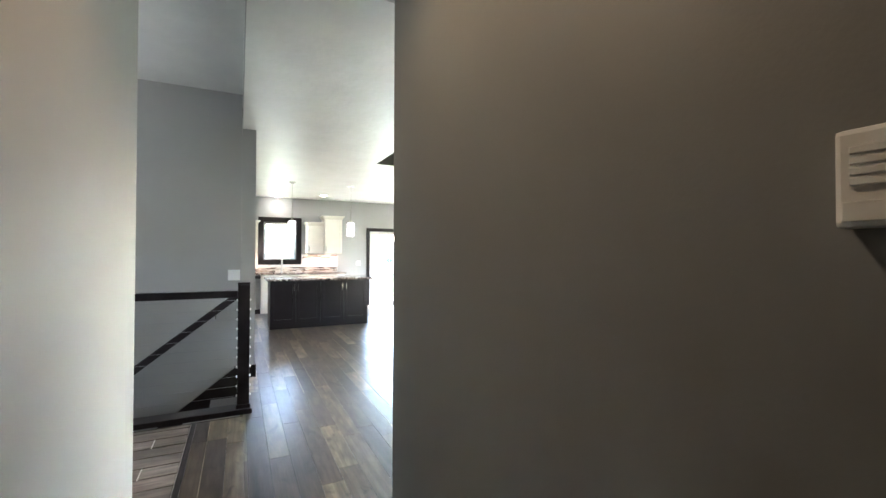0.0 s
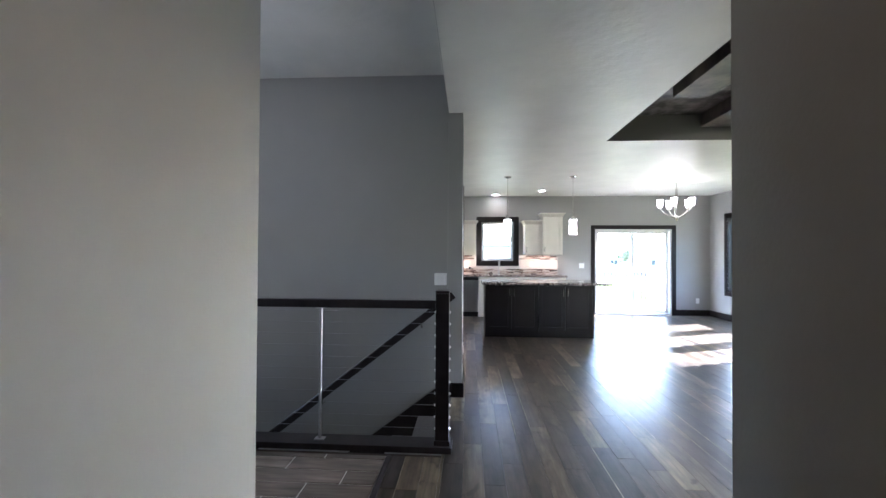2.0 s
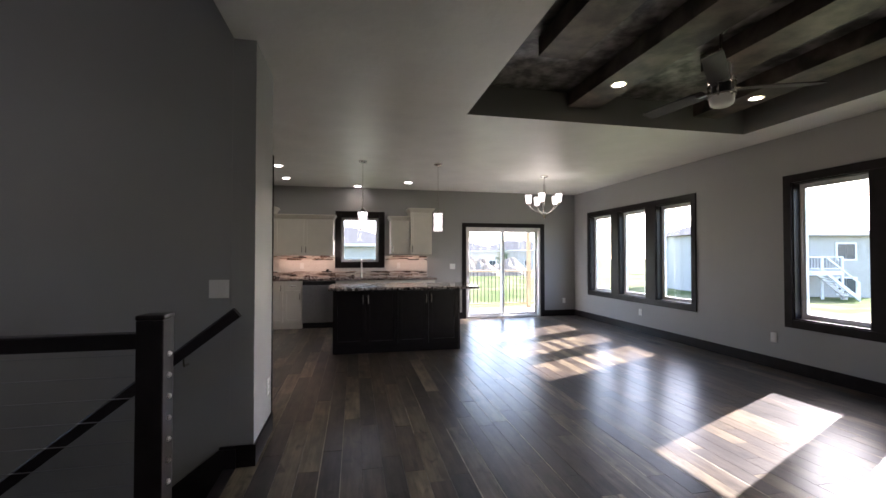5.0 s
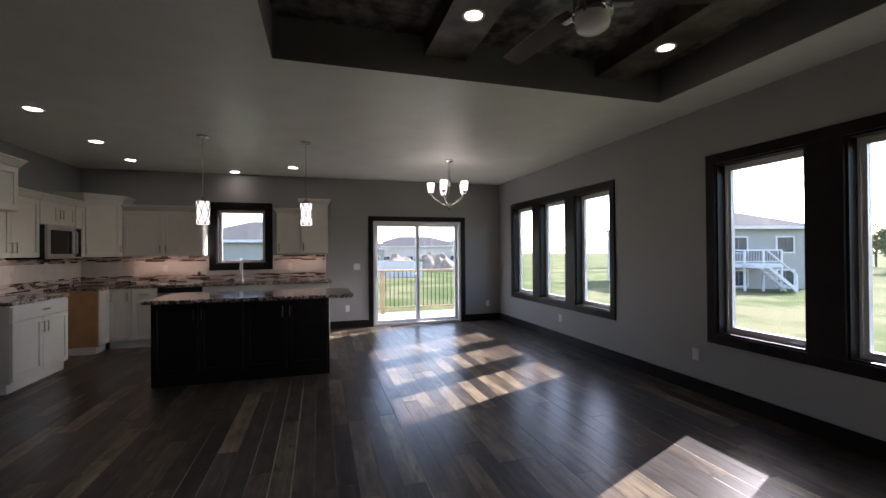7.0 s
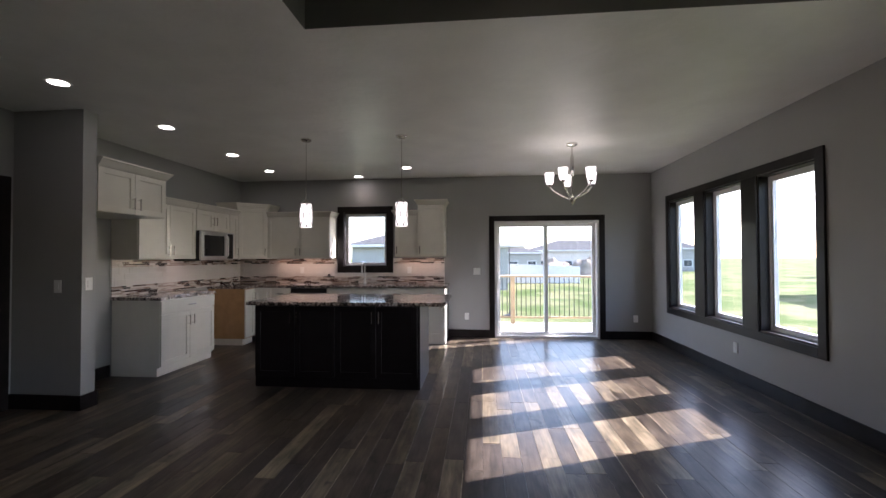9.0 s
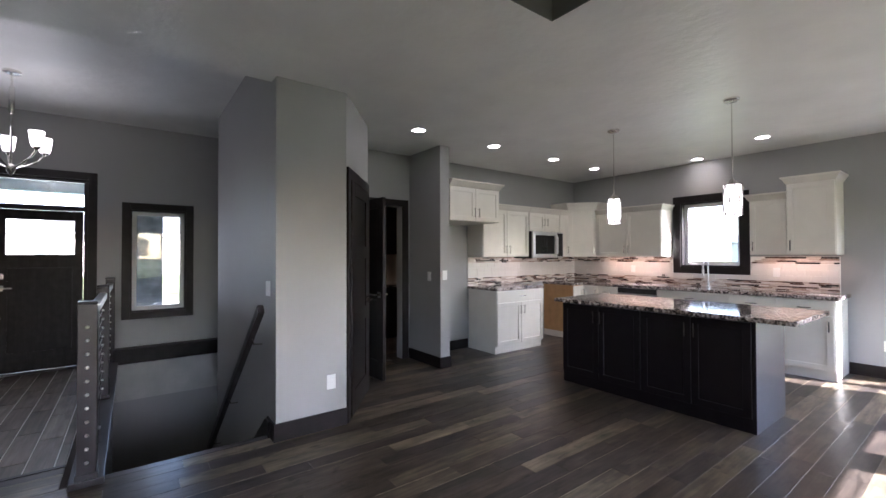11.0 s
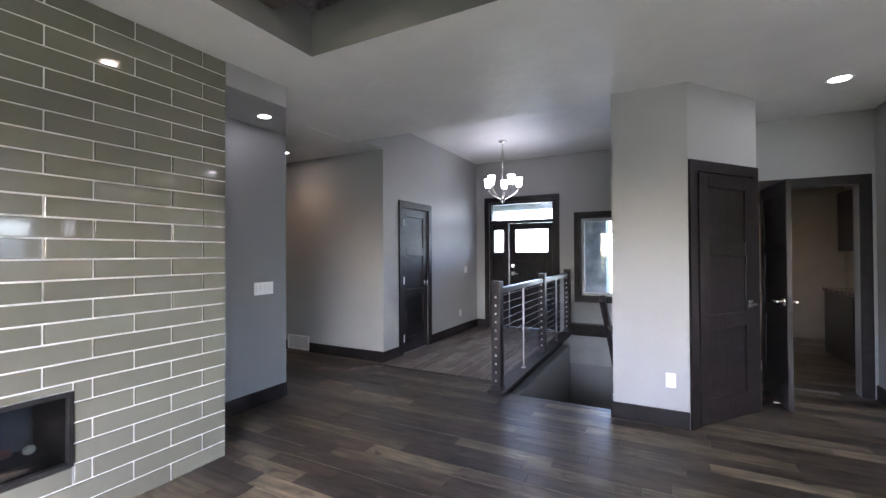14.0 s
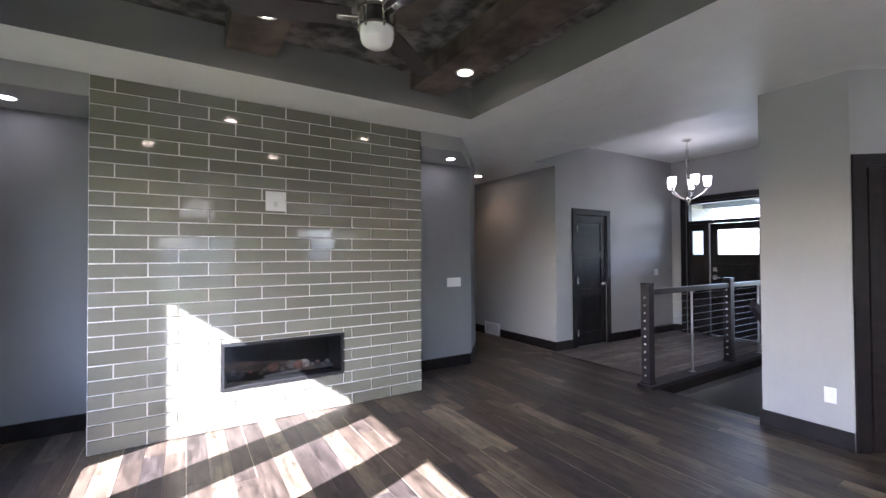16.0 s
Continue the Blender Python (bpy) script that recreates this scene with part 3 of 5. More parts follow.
casing("door_casing", "x", 10.83, -1, 3.08, 4.81, 0.0, 1.975)


# ---- doors ----
def lever(parent, x, z, y, side, flip):
    """A lever set on one face of a leaf: rose and bent lever."""
    bm = bmesh.new()
    box(bm, x - 0.032, x + 0.032, min(y, y + side * 0.008), max(y, y + side * 0.008), z - 0.032, z + 0.032, bevel=0.003)
    rod(bm, (x, y, z), (x, y + side * 0.05, z), 0.011, 10)
    box(bm, x - 0.012 if flip > 0 else x - 0.12, x + 0.12 if flip > 0 else x + 0.012, y + side * 0.042, y + side * 0.056, z - 0.010, z + 0.010, bevel=0.004)
    return part("lever_handle", bm, CHROME, parent, "satin nickel lever")


def door_leaf(parent, w, h, t=0.04, hinge_left=True, hinges_front=True):
    """A three-panel shaker leaf from x 0 to w, its front face at y 0."""
    z0, st, mid = 0.012, 0.115, 0.98
    leaf = part("leaf", boxes((0, st, 0, t, z0, h), (w - st, w, 0, t, z0, h), (st, w - st, 0, t, h - st, h), (st, w - st, 0, t, z0, z0 + 0.2), (st, w - st, 0, t, 0.77, 0.77 + st), (st, w - st, 0, t, 1.36, 1.36 + st), bevel=0.003), ESP, parent)
    for lo, hi in ((z0 + 0.2, 0.77), (0.77 + st, 1.36), (1.36 + st, h - st)):
        part("panel", boxes((st - 0.002, w - st + 0.002, 0.012, t - 0.012, lo - 0.002, hi + 0.002)), ESP, leaf)
    hx = w - 0.065 if hinge_left else 0.065
    lever(leaf, hx, 0.95, 0.0, -1, -1 if hinge_left else 1)
    lever(leaf, hx, 0.95, t, 1, -1 if hinge_left else 1)
    for z in (0.22, 1.02, 1.82):
        x = 0.0 if hinge_left else w
        e = 1 if hinge_left else -1
        part("hinge", boxes((min(x + e * 0.003, x + e * 0.03), max(x + e * 0.003, x + e * 0.03), -0.006, 0.0, z - 0.05, z + 0.05), bevel=0.002), CHROME, leaf, "satin nickel hinge")
        part("hinge_knuckle", boxes((x + e * 0.012 - 0.009, x + e * 0.012 + 0.009, -0.034, -0.006, z - 0.052, z + 0.052), bevel=0.007), WHITE_METAL, leaf, "satin nickel knuckle")
    return leaf


# closet door in the foyer, front face towards +y
d = thing("door_closet", (-0.93, 2.19, 0), "closed dark espresso three-panel closet door", "door", turn=180, kind="structure")
door_leaf(d, 0.70, 2.03, hinge_left=True)
part("jamb", jamb(bmesh.new(), "x", 0.0, 0.13, -0.005, 0.705, 0.0, 2.04, 0.006, False), TRIM, d)
casing("door_casing", "x", 2.2, 1, -1.635, -0.925, 0.0, 2.04)
# pantry door on the slant
ang = math.degrees(math.atan2(DU.y, DU.x))
d = thing("door_pantry", (*dpt(DL - 0.10, 0.012), 0), "closed dark espresso three-panel pantry door", "door", turn=ang + 180, kind="structure")
door_leaf(d, DL - 0.20, 2.03, hinge_left=False)
bm = bmesh.new()
for s0, s1, lo, hi in ((0.006, 0.095, 0, 2.13), (DL - 0.095, DL - 0.006, 0, 2.13), (0.095, DL - 0.095, 2.04, 2.13)):
    prism([dpt(s0, -0.02), dpt(s1, -0.02), dpt(s1, 0), dpt(s0, 0)], lo, hi, bm)
struct("door_casing", bm, TRIM, "dark espresso pantry door casing", "trim")
# open door of the passage
d = thing("door_passage", (-1.46, 6.285, 0), "open dark espresso door with lever handles", "door", turn=4, kind="structure")
door_leaf(d, 0.76, 2.03, hinge_left=True)
casing("door_casing", "y", -1.47, 1, 6.27, 7.05, 0.0, 2.04)
part("door_stop", rod(bmesh.new(), (0.66, 0.0, 0.04), (0.66, -0.08, 0.04), 0.008), CHROME, d)
# front door unit with side light and transom
fd = thing("door_front", (0, 0, 0), "closed dark front door with side light and transom", "front door", kind="structure")
part("door_frame", boxes((-3.66, -3.56, 2.462, 2.502, 0, 2.35), (-3.66, -3.56, 3.652, 3.692, 0, 2.35), (-3.66, -3.56, 2.502, 3.652, 2.31, 2.35), (-3.66, -3.56, 2.502, 3.652, 1.95, 2.01), (-3.66, -3.56, 2.752, 2.832, 0, 1.95), (-3.66, -3.56, 2.502, 3.652, 0, 0.02)), TRIM, fd)
leaf = part("door_leaf", holed("y", -3.645, -3.6, 2.842, 3.642, 0.025, 1.945, [(2.952, 3.562, 1.41, 1.83)]), ESP, fd)
part("panel", boxes((-3.602, -3.59, 2.972, 3.542, 0.25, 1.25), bevel=0.004), ESP, leaf)
part("pane", boxes((-3.626, -3.62, 2.952, 3.562, 1.41, 1.83)), PANE, leaf).visible_shadow = False
bm = boxes((-3.6, -3.59, 2.877, 2.942, 0.98, 1.05), (-3.6, -3.59, 2.877, 2.942, 1.12, 1.19), bevel=0.003)
rod(bm, (-3.6, 2.910, 1.015), (-3.54, 2.910, 1.015), 0.011)
box(bm, -3.548, -3.535, 2.902, 3.022, 1.005, 1.025, bevel=0.003)
part("lever_handle", bm, CHROME, leaf, "satin nickel lever and deadbolt")
part("peephole", boxes((-3.6, -3.594, 2.897, 2.922, 0.66, 0.68)), CHROME, leaf)
side = part("side_panel", holed("y", -3.64, -3.605, 2.502, 2.752, 0.02, 1.95, [(2.532, 2.722, 1.41, 1.83)]), ESP, fd)
part("pane", boxes((-3.626, -3.62, 2.532, 2.722, 1.41, 1.83)), PANE, side).visible_shadow = False
part("transom_pane", boxes((-3.626, -3.62, 2.502, 3.652, 2.01, 2.31)), PANE, fd).visible_shadow = False
casing("door_casing", "y", -3.54, 1, 2.462, 3.692, 0.0, 2.35)

# ---- kitchen ----
def pull(parent, x, z, vertical=True, length=0.11):
    bm = bmesh.new()
    h = length / 2
    ends = ((0, -h), (0, h)) if vertical else ((-h, 0), (h, 0))
    for dx, dz in ends:
        rod(bm, (x + dx * 0.85, 0, z + dz * 0.85), (x + dx * 0.85, -0.028, z + dz * 0.85), 0.004)
    a, b = [(x + dx, -0.03, z + dz) for dx, dz in ends]
    box(bm, min(a[0], b[0]) - 0.006, max(a[0], b[0]) + 0.006, -0.036, -0.026, min(a[2], b[2]) - 0.006, max(a[2], b[2]) + 0.006, bevel=0.002)
    return part("handle", bm, CHROME, parent, "satin nickel bar pull")


def ring_frame(x0, x1, z0, z1, s, y0, y1):
    """One connected rectangular frame of stile width s, between the depths y0 and y1."""
    bm = bmesh.new()
    loops = [[bm.verts.new((x, y, z)) for x, z in ((x0 + i, z0 + i), (x1 - i, z0 + i), (x1 - i, z1 - i), (x0 + i, z1 - i))] for y in (y0, y1) for i in (0, s)]
    fo, fi, bo, bi = loops
    for k in range(4):
        j = (k + 1) % 4
        for q in ((fo[k], fo[j], fi[j], fi[k]), (bo[j], bo[k], bi[k], bi[j]), (fo[j], fo[k], bo[k], bo[j]), (fi[k], fi[j], bi[j], bi[k])):
            bm.faces.new(q)
    bmesh.ops.bevel(bm, geom=[e for e in bm.edges if all(abs(v.co.y - y0) < 1e-6 for v in e.verts)], offset=0.0018, segments=1, affect="EDGES")
    return bm


def shaker(parent, x0, x1, z0, z1, material, name="door"):
    """A shaker front standing just proud of y = 0."""
    s = min(0.058, (z1 - z0) * 0.3)
    d = part(name, ring_frame(x0, x1, z0, z1, s, -0.02, 0), material, parent)
    part("panel", boxes((x0 + s - 0.001, x1 - s + 0.001, -0.010, -0.001, z0 + s - 0.001, z1 - s + 0.001)), material, d)
    return d


def slab(parent, x0, x1, z0, z1, material):
    return part("drawer", boxes((x0, x1, -0.02, 0, z0, z1), bevel=0.002), material, parent)


def base_cabinet(at, turn, w, label, layout, material=CABW, depth=0.6, group="base cabinets", side=None, toe=0.0, top=0.88):
    c = thing("base_cabinet", at, label, "cabinet", group, turn)
    part("body", boxes((0, w, 0, depth, 0.10, top)), side or material, c)
    part("toe_kick", boxes((0.0, w, toe, depth, 0, 0.10)), material, c)
    g = 0.004
    n = layout.count("d")
    z = top - 0.012
    if "w" in layout or "1" in layout:
        dr = slab(c, g, w - g, z - 0.15, z, material)
        pull(dr, w / 2, z - 0.075, False).location.y = -0.02
        z -= 0.158
    for i in range(n):
        a, b = g + i * (w - 2 * g) / n, (i + 1) * (w - 2 * g) / n
        dd = shaker(c, a, b, 0.115, z, material)
        hx = (b - 0.035 if i == 0 else a + 0.035) if n == 2 else b - 0.035
        pull(dd, hx, z - 0.11).location.y = -0.02
    return c


def crown(bm, x0, x1, d, z, h=0.085, flare=0.05, left=True, right=True):
    """A flared crown: a stepped, sloping cap over a cabinet with front y 0 and depth d."""
    pts = [(0, z), (flare * 0.25, z + h * 0.2), (flare * 0.8, z + h * 0.75), (flare, z + h * 0.8), (flare, z + h)]
    rings = []
    for f, zz in pts:
        l, r = (f if left else 0), (f if right else 0)
        rings.append([bm.verts.new(p) for p in ((x0 - l, -f - 0.02, zz), (x1 + r, -f - 0.02, zz), (x1 + r, d, zz), (x0 - l, d, zz))])
    for a, b in zip(rings, rings[1:]):
        for i in range(4):
            bm.faces.new((a[i], a[(i + 1) % 4], b[(i + 1) % 4], b[i]))
    bm.faces.new(rings[0][::-1])
    bm.faces.new(rings[-1])
    return bm


def wall_cabinet(at, turn, w, z0, z1, label, doors=2, depth=0.33, left=True, right=True, crown_on=True, handle_low=True, group="wall cabinets"):
    c = thing("wall_cabinet", (at[0], at[1], 0), label, "cabinet", group, turn)
    part("body", boxes((0, w, 0, depth, z0, z1)), CABW, c)
    for i in range(doors):
        a, b = 0.004 + i * (w - 0.008) / doors, (i + 1) * (w - 0.008) / doors
        dd = shaker(c, a, b, z0 + 0.004, z1 - 0.004, CABW)
        hx = (b - 0.035 if i == 0 else a + 0.035) if doors == 2 else (a + 0.035 if handle_low == "left" else b - 0.035)
        pull(dd, hx, z0 + 0.11 if z1 - z0 > 0.4 else (z0 + z1) / 2).location.y = -0.02
    if crown_on:
        part("crown", crown(bmesh.new(), 0, w, depth, z1, left=left, right=right), CABW, c)
    return c


FX, NY = -0.85, 10.21
base_cabinet((FX, 8.20, 0), 90, 0.97, "white shaker base cabinet beside the empty range gap", "1dd", toe=0.03)
base_cabinet((FX, 9.93, 0), 90, 0.28, "white corner base cabinet with a raw maple side", "d", side=RAWPLY, group="corner cabinets", toe=0.03)
base_cabinet((-0.84, NY, 0), 0, 0.29, "narrow white shaker base cabinet", "d", depth=0.62, toe=0.03)
base_cabinet((-0.55, NY, 0), 0, 0.33, "white base cabinet with drawer above a door", "1d", depth=0.62, toe=0.03)
base_cabinet((0.38, NY, 0), 0, 0.90, "white sink base cabinet with two doors", "1dd", depth=0.62, toe=0.03)
base_cabinet((1.28, NY, 0), 0, 0.50, "white shaker base cabinet", "1d", depth=0.62, toe=0.03)
base_cabinet((1.78, NY, 0), 0, 0.50, "white shaker base cabinet at the end of the run", "1d", depth=0.62, toe=0.03)
dw = thing("dishwasher", (-0.22, NY, 0), "brushed steel dishwasher with black toe kick", "dishwasher")
part("tub", boxes((0.004, 0.596, 0.0, 0.58, 0.1, 0.875)), BLACK, dw)
part("door_panel", boxes((0.004, 0.596, -0.025, 0, 0.11, 0.80), bevel=0.004), STEEL, dw)
part("control_strip", boxes((0.004, 0.596, -0.02, 0, 0.805, 0.872), bevel=0.003), BLACK, dw)
part("toe_kick", boxes((0.004, 0.596, 0.03, 0.5, 0, 0.1)), BLACK, dw)
# worktops
wt = tagged(new("worktop", mesh_of("worktop", boxes((-1.468, FX + 0.03, 8.185, 9.185, 0.882, 0.92), bevel=0.006), GRANITE)), "speckled brown granite worktop on base cabinet", "worktop", "worktops")
bm = prism([(-1.468, 9.915), (FX + 0.03, 9.915), (FX + 0.03, NY - 0.03), (2.31, NY - 0.03), (2.31, 10.828), (-1.468, 10.828)], 0.882, 0.92)
tagged(new("worktop", mesh_of("worktop", bm, GRANITE)), "long speckled granite worktop around the corner", "worktop", "worktops")
# wall cabinets
wall_cabinet((-0.79, 7.325), 90, 0.865, 1.83, 2.265, "white cabinet above the empty fridge space", depth=0.678, left=False)
wall_cabinet((-1.135, 8.20), 90, 0.98, 1.36, 2.06, "white two-door wall cabinet", depth=0.333, left=False, right=False)
wall_cabinet((-1.135, 9.185), 90, 0.765, 1.765, 2.06, "small white cabinet above the microwave", depth=0.333, left=False, right=False)
wall_cabinet((-1.135, 9.955), 90, 0.235, 1.36, 2.06, "narrow white wall cabinet", doors=1, depth=0.333, left=False, right=False)
wall_cabinet((-0.77, 10.5), 0, 1.09, 1.36, 2.06, "white two-door wall cabinet beside the sink window", depth=0.328, left=False)
wall_cabinet((1.43, 10.5), 0, 0.385, 1.38, 2.06, "narrow white wall cabinet beside the sink window", doors=1, depth=0.328, right=False, handle_low="left")
wall_cabinet((1.82, 10.45), 0, 0.44, 1.38, 2.225, "tall white wall cabinet at the end of the run", doors=1, depth=0.378, handle_low="left")
# slanted corner cabinet
cc = thing("corner_cabinet", (0, 0, 0), "tall white slanted corner wall cabinet", "cabinet", "wall cabinets")
foot = [(-1.468, 10.195), (-1.135, 10.195), (-0.775, 10.5), (-0.775, 10.828), (-1.468, 10.828)]
part("body", prism(foot, 1.35, 2.195), CABW, cc)
u = Vector((0.36, 0.305)).normalized()
pd = shaker(cc, 0.02, 0.452, 1.356, 2.19, CABW)
pd.matrix_basis = pose(-1.135, 10.195, 0, 0, 0, math.degrees(math.atan2(u.y, u.x)))
pull(pd, 0.42, 1.47).location.y = -0.02
bm = bmesh.new()
for f, z0, z1 in ((0.012, 2.195, 2.22), (0.035, 2.22, 2.25), (0.055, 2.25, 2.28)):
    prism([(-1.468, 10.195 - f), (-1.135 + f * 0.4, 10.195 - f), (-0.775 + f, 10.5 - f * 0.4), (-0.775 + f, 10.828), (-1.468, 10.828)], z0, z1, bm)
part("crown", bm, CABW, cc)
# microwave under the small cabinet
mw = thing("microwave", (-1.075, 9.19, 0), "steel over-range microwave with dark glass door", "microwave", turn=90)
part("case", boxes((0, 0.755, 0.0, 0.39, 1.335, 1.76)), BLACK, mw)
part("door_frame", holed("x", -0.03, 0, 0.0, 0.755, 1.34, 1.757, [(0.06, 0.53, 1.40, 1.70)]), STEEL, mw)
part("door_glass", boxes((0.06, 0.53, -0.022, -0.004, 1.40, 1.70)), BLACKGL, mw)
part("control_panel", boxes((0.60, 0.74, -0.033, -0.03, 1.36, 1.74)), BLACKGL, mw)
part("handle", tube(bmesh.new(), [(0.565, -0.03, 1.38), (0.565, -0.065, 1.42), (0.565, -0.065, 1.68), (0.565, -0.03, 1.72)], 0.012), STEEL, mw)
# faucet
fa = thing("faucet", (0.86, 10.71, 0.92), "tall brushed steel arched kitchen faucet", "faucet")
bm = lathe(bmesh.new(), [(0.027, 0), (0.027, 0.02), (0.016, 0.03), (0.014, 0.10)])
part("base", bm, STEEL, fa, smooth=True)
arc = [(0, 0, 0.1), (0, 0, 0.29)] + [(0, -0.085 + 0.085 * math.cos(a), 0.29 + 0.085 * math.sin(a)) for a in [math.pi * i / 8 for i in range(9)]] + [(0, -0.17, 0.24)]
part("spout", tube(bmesh.new(), arc, 0.011, 10), STEEL, fa, smooth=True)
part("spray_head", rod(bmesh.new(), (0, -0.17, 0.25), (0, -0.17, 0.17), 0.015, 12), STEEL, fa)
part("lever", rod(bmesh.new(), (0.014, 0, 0.07), (0.09, 0, 0.11), 0.006), STEEL, fa)
# backsplash
bs = thing("backsplash", (0, 0, 0), "white tile backsplash between two brown mosaic bands", "backsplash", kind="structure")
rng = random.Random(4)


def strips(bm, axis, a0, a1, z0, z1, rows, lens, face, out, hole=None):
    h = (z1 - z0) / rows
    for r in range(rows):
        a = a0 - rng.random() * lens[0]
        while a < a1:
            b = a + rng.choice(lens)
            p, q = max(a, a0) + 0.001, min(b, a1) - 0.001
            lo, hi = z0 + r * h + 0.001, z0 + (r + 1) * h - 0.001
            a = b
            if q - p < 0.006 or (hole and p < hole[1] and q > hole[0] and hi > hole[2]):
                continue
            d = out * (0.009 + 0.002 * rng.random())
            box(bm, *((p, q, face, face + d) if axis == "x" else (face, face + d, p, q)), lo, hi)


bm, bw = bmesh.new(), bmesh.new()
W = (0.34, 1.33, 1.105)
for z0, z1, rows in ((0.922, 1.04, 6), (1.262, 1.352, 4)):
    strips(bm, "x", -1.46, 2.22, z0, z1, rows, (0.06, 0.1, 0.14, 0.2), 10.824, -1, W)
    strips(bm, "y", 8.2, 10.815, z0, z1, rows, (0.06, 0.1, 0.14, 0.2), -1.464, 1)
strips(bw, "x", -1.46, 0.33, 1.042, 1.26, 3, (0.15,), 10.824, -1)
strips(bw, "x", 0.33, 1.34, 1.042, 1.10, 1, (0.15,), 10.824, -1)
strips(bw, "x", 1.34, 2.22, 1.042, 1.26, 3, (0.15,), 10.824, -1)
strips(bw, "y", 8.2, 10.815, 1.042, 1.26, 3, (0.15,), -1.464, 1)
tagged(part("mosaic_strips", bm, MOSAIC, bs, "brown and cream glass strips"), kind="stuff")
tagged(part("white_tiles", bw, WHTILE, bs, "plain white tiles"), kind="stuff")
part("grout", boxes((-1.47, 0.335, 10.824, 10.829, 0.92, 1.355), (0.335, 1.335, 10.824, 10.829, 0.92, 1.102), (1.335, 2.225, 10.824, 10.829, 0.92, 1.355), (-1.469, -1.464, 8.2, 10.824, 0.92, 1.355)), GROUT, bs)
# island
IX0, IX1, IY0, IY1 = 0.44, 2.20, 7.98, 8.68
for i in range(2):
    base_cabinet((IX0 + i * 0.88, IY0, 0), 0, 0.88, "dark espresso island cabinet with two tall doors", "dd", ISL, IY1 - IY0, "island cabinets", toe=0.0, top=0.87)
bm = boxes((IX0 - 0.06, 2.49, 7.89, 8.83, 0.873, 0.911), bevel=0.008)
tagged(new("island_worktop", mesh_of("island_worktop", bm, GRANITE)), "polished brown granite island top with an overhang", "worktop", "worktops")
tagged(new("island_end_panel", mesh_of("island_end_panel", boxes((2.201, 2.222, IY0 - 0.005, IY1, 0.0, 0.872), bevel=0.002), ISL)), "dark espresso island end panel", "panel", "", "structure")


# ---- lamps ----
def downlight(x, y, z, lens=LED, name="recessed_light", size=1.0):
    d = thing(name, (x, y, z), "lit round recessed ceiling light with white ring", "ceiling light", "recessed lights")
    bm = bmesh.new()
    n = 24
    prof = [(0.088, 0.0), (0.086, -0.006), (0.066, -0.004), (0.064, 0.0)]
    rings = [[bm.verts.new((r * math.cos(2 * math.pi * i / n), r * math.sin(2 * math.pi * i / n), zz)) for i in range(n)] for r, zz in prof]
    for a, b in zip(rings, rings[1:]):
        for i in range(n):
            bm.faces.new((a[i], a[(i + 1) % n], b[(i + 1) % n], b[i]))
    part("ring", bm, WHITE, d)
    bm = bmesh.new()
    bm.faces.new([bm.verts.new((0.065 * math.cos(2 * math.pi * i / n), 0.065 * math.sin(2 * math.pi * i / n), -0.002)) for i in range(n)][::-1])
    part("lens", bm, lens, d, "lit lens")
    d.scale = (size, size, 1)
    return d


for x, y in ((-0.41, 6.62), (-0.42, 7.75), (-0.44, 8.94), (-0.48, 9.99), (0.78, 10.6), (1.72, 9.99)):
    downlight(x, y, C)
for x, y in ((2.25, 3.81), (3.07, 5.46), (3.76, 3.87), (4.60, 5.47)):
    downlight(x, y, 2.90, LEDW, size=0.85)
downlight(0.0, 0.94, C, LEDW, size=0.85)
# fixture added out of view to go with the passage spot
downlight(-3.0, 6.55, 2.5, LEDW, size=0.85)
downlight(1.46, 2.36, 2.58, size=0.7)
downlight(5.28, 2.36, 2.58, size=0.7)


def pendant(x, y):
    p = thing("pendant_lamp", (x, y, C), "lit cylinder pendant wrapped in crossed metal bands", "pendant lamp", "island pendants")
    part("canopy", lathe(bmesh.new(), [(0.045, -0.025), (0.062, -0.012), (0.062, 0.0)]), CHROME, p, smooth=True)
    part("stem", rod(bmesh.new(), (0, 0, -0.025), (0, 0, -0.72), 0.005), CHROME, p)
    part("cap", lathe(bmesh.new(), [(0.05, -0.755), (0.05, -0.74), (0.018, -0.715), (0.012, -0.70)]), CHROME, p, smooth=True)
    z0, z1, r = -1.02, -0.75, 0.066
    part("shade", lathe(bmesh.new(), [(r, z0), (r, z1)], seg=28), SHADE, p, "lit frosted glass cylinder", True)
    for k in range(6):
        for s in (1, -1):
            pts = []
            for i in range(7):
                a = math.radians(k * 60 + s * i * 10)
                pts.append(((r + 0.005) * math.cos(a), (r + 0.005) * math.sin(a), z0 + (z1 - z0) * i / 6))
            part("band", tube(bmesh.new(), pts, 0.005, 5), DARKSTEEL, p, "slanted metal band")
    for z in (z0 + 0.004, z1 - 0.004):
        bm = bmesh.new()
        tube(bm, [((r + 0.005) * math.cos(2 * math.pi * i / 24), (r + 0.005) * math.sin(2 * math.pi * i / 24), z) for i in range(25)], 0.005, 5)
        part("hoop", bm, CHROME, p)
    return p


pendant(0.84, 8.34)
pendant(1.965, 8.32)


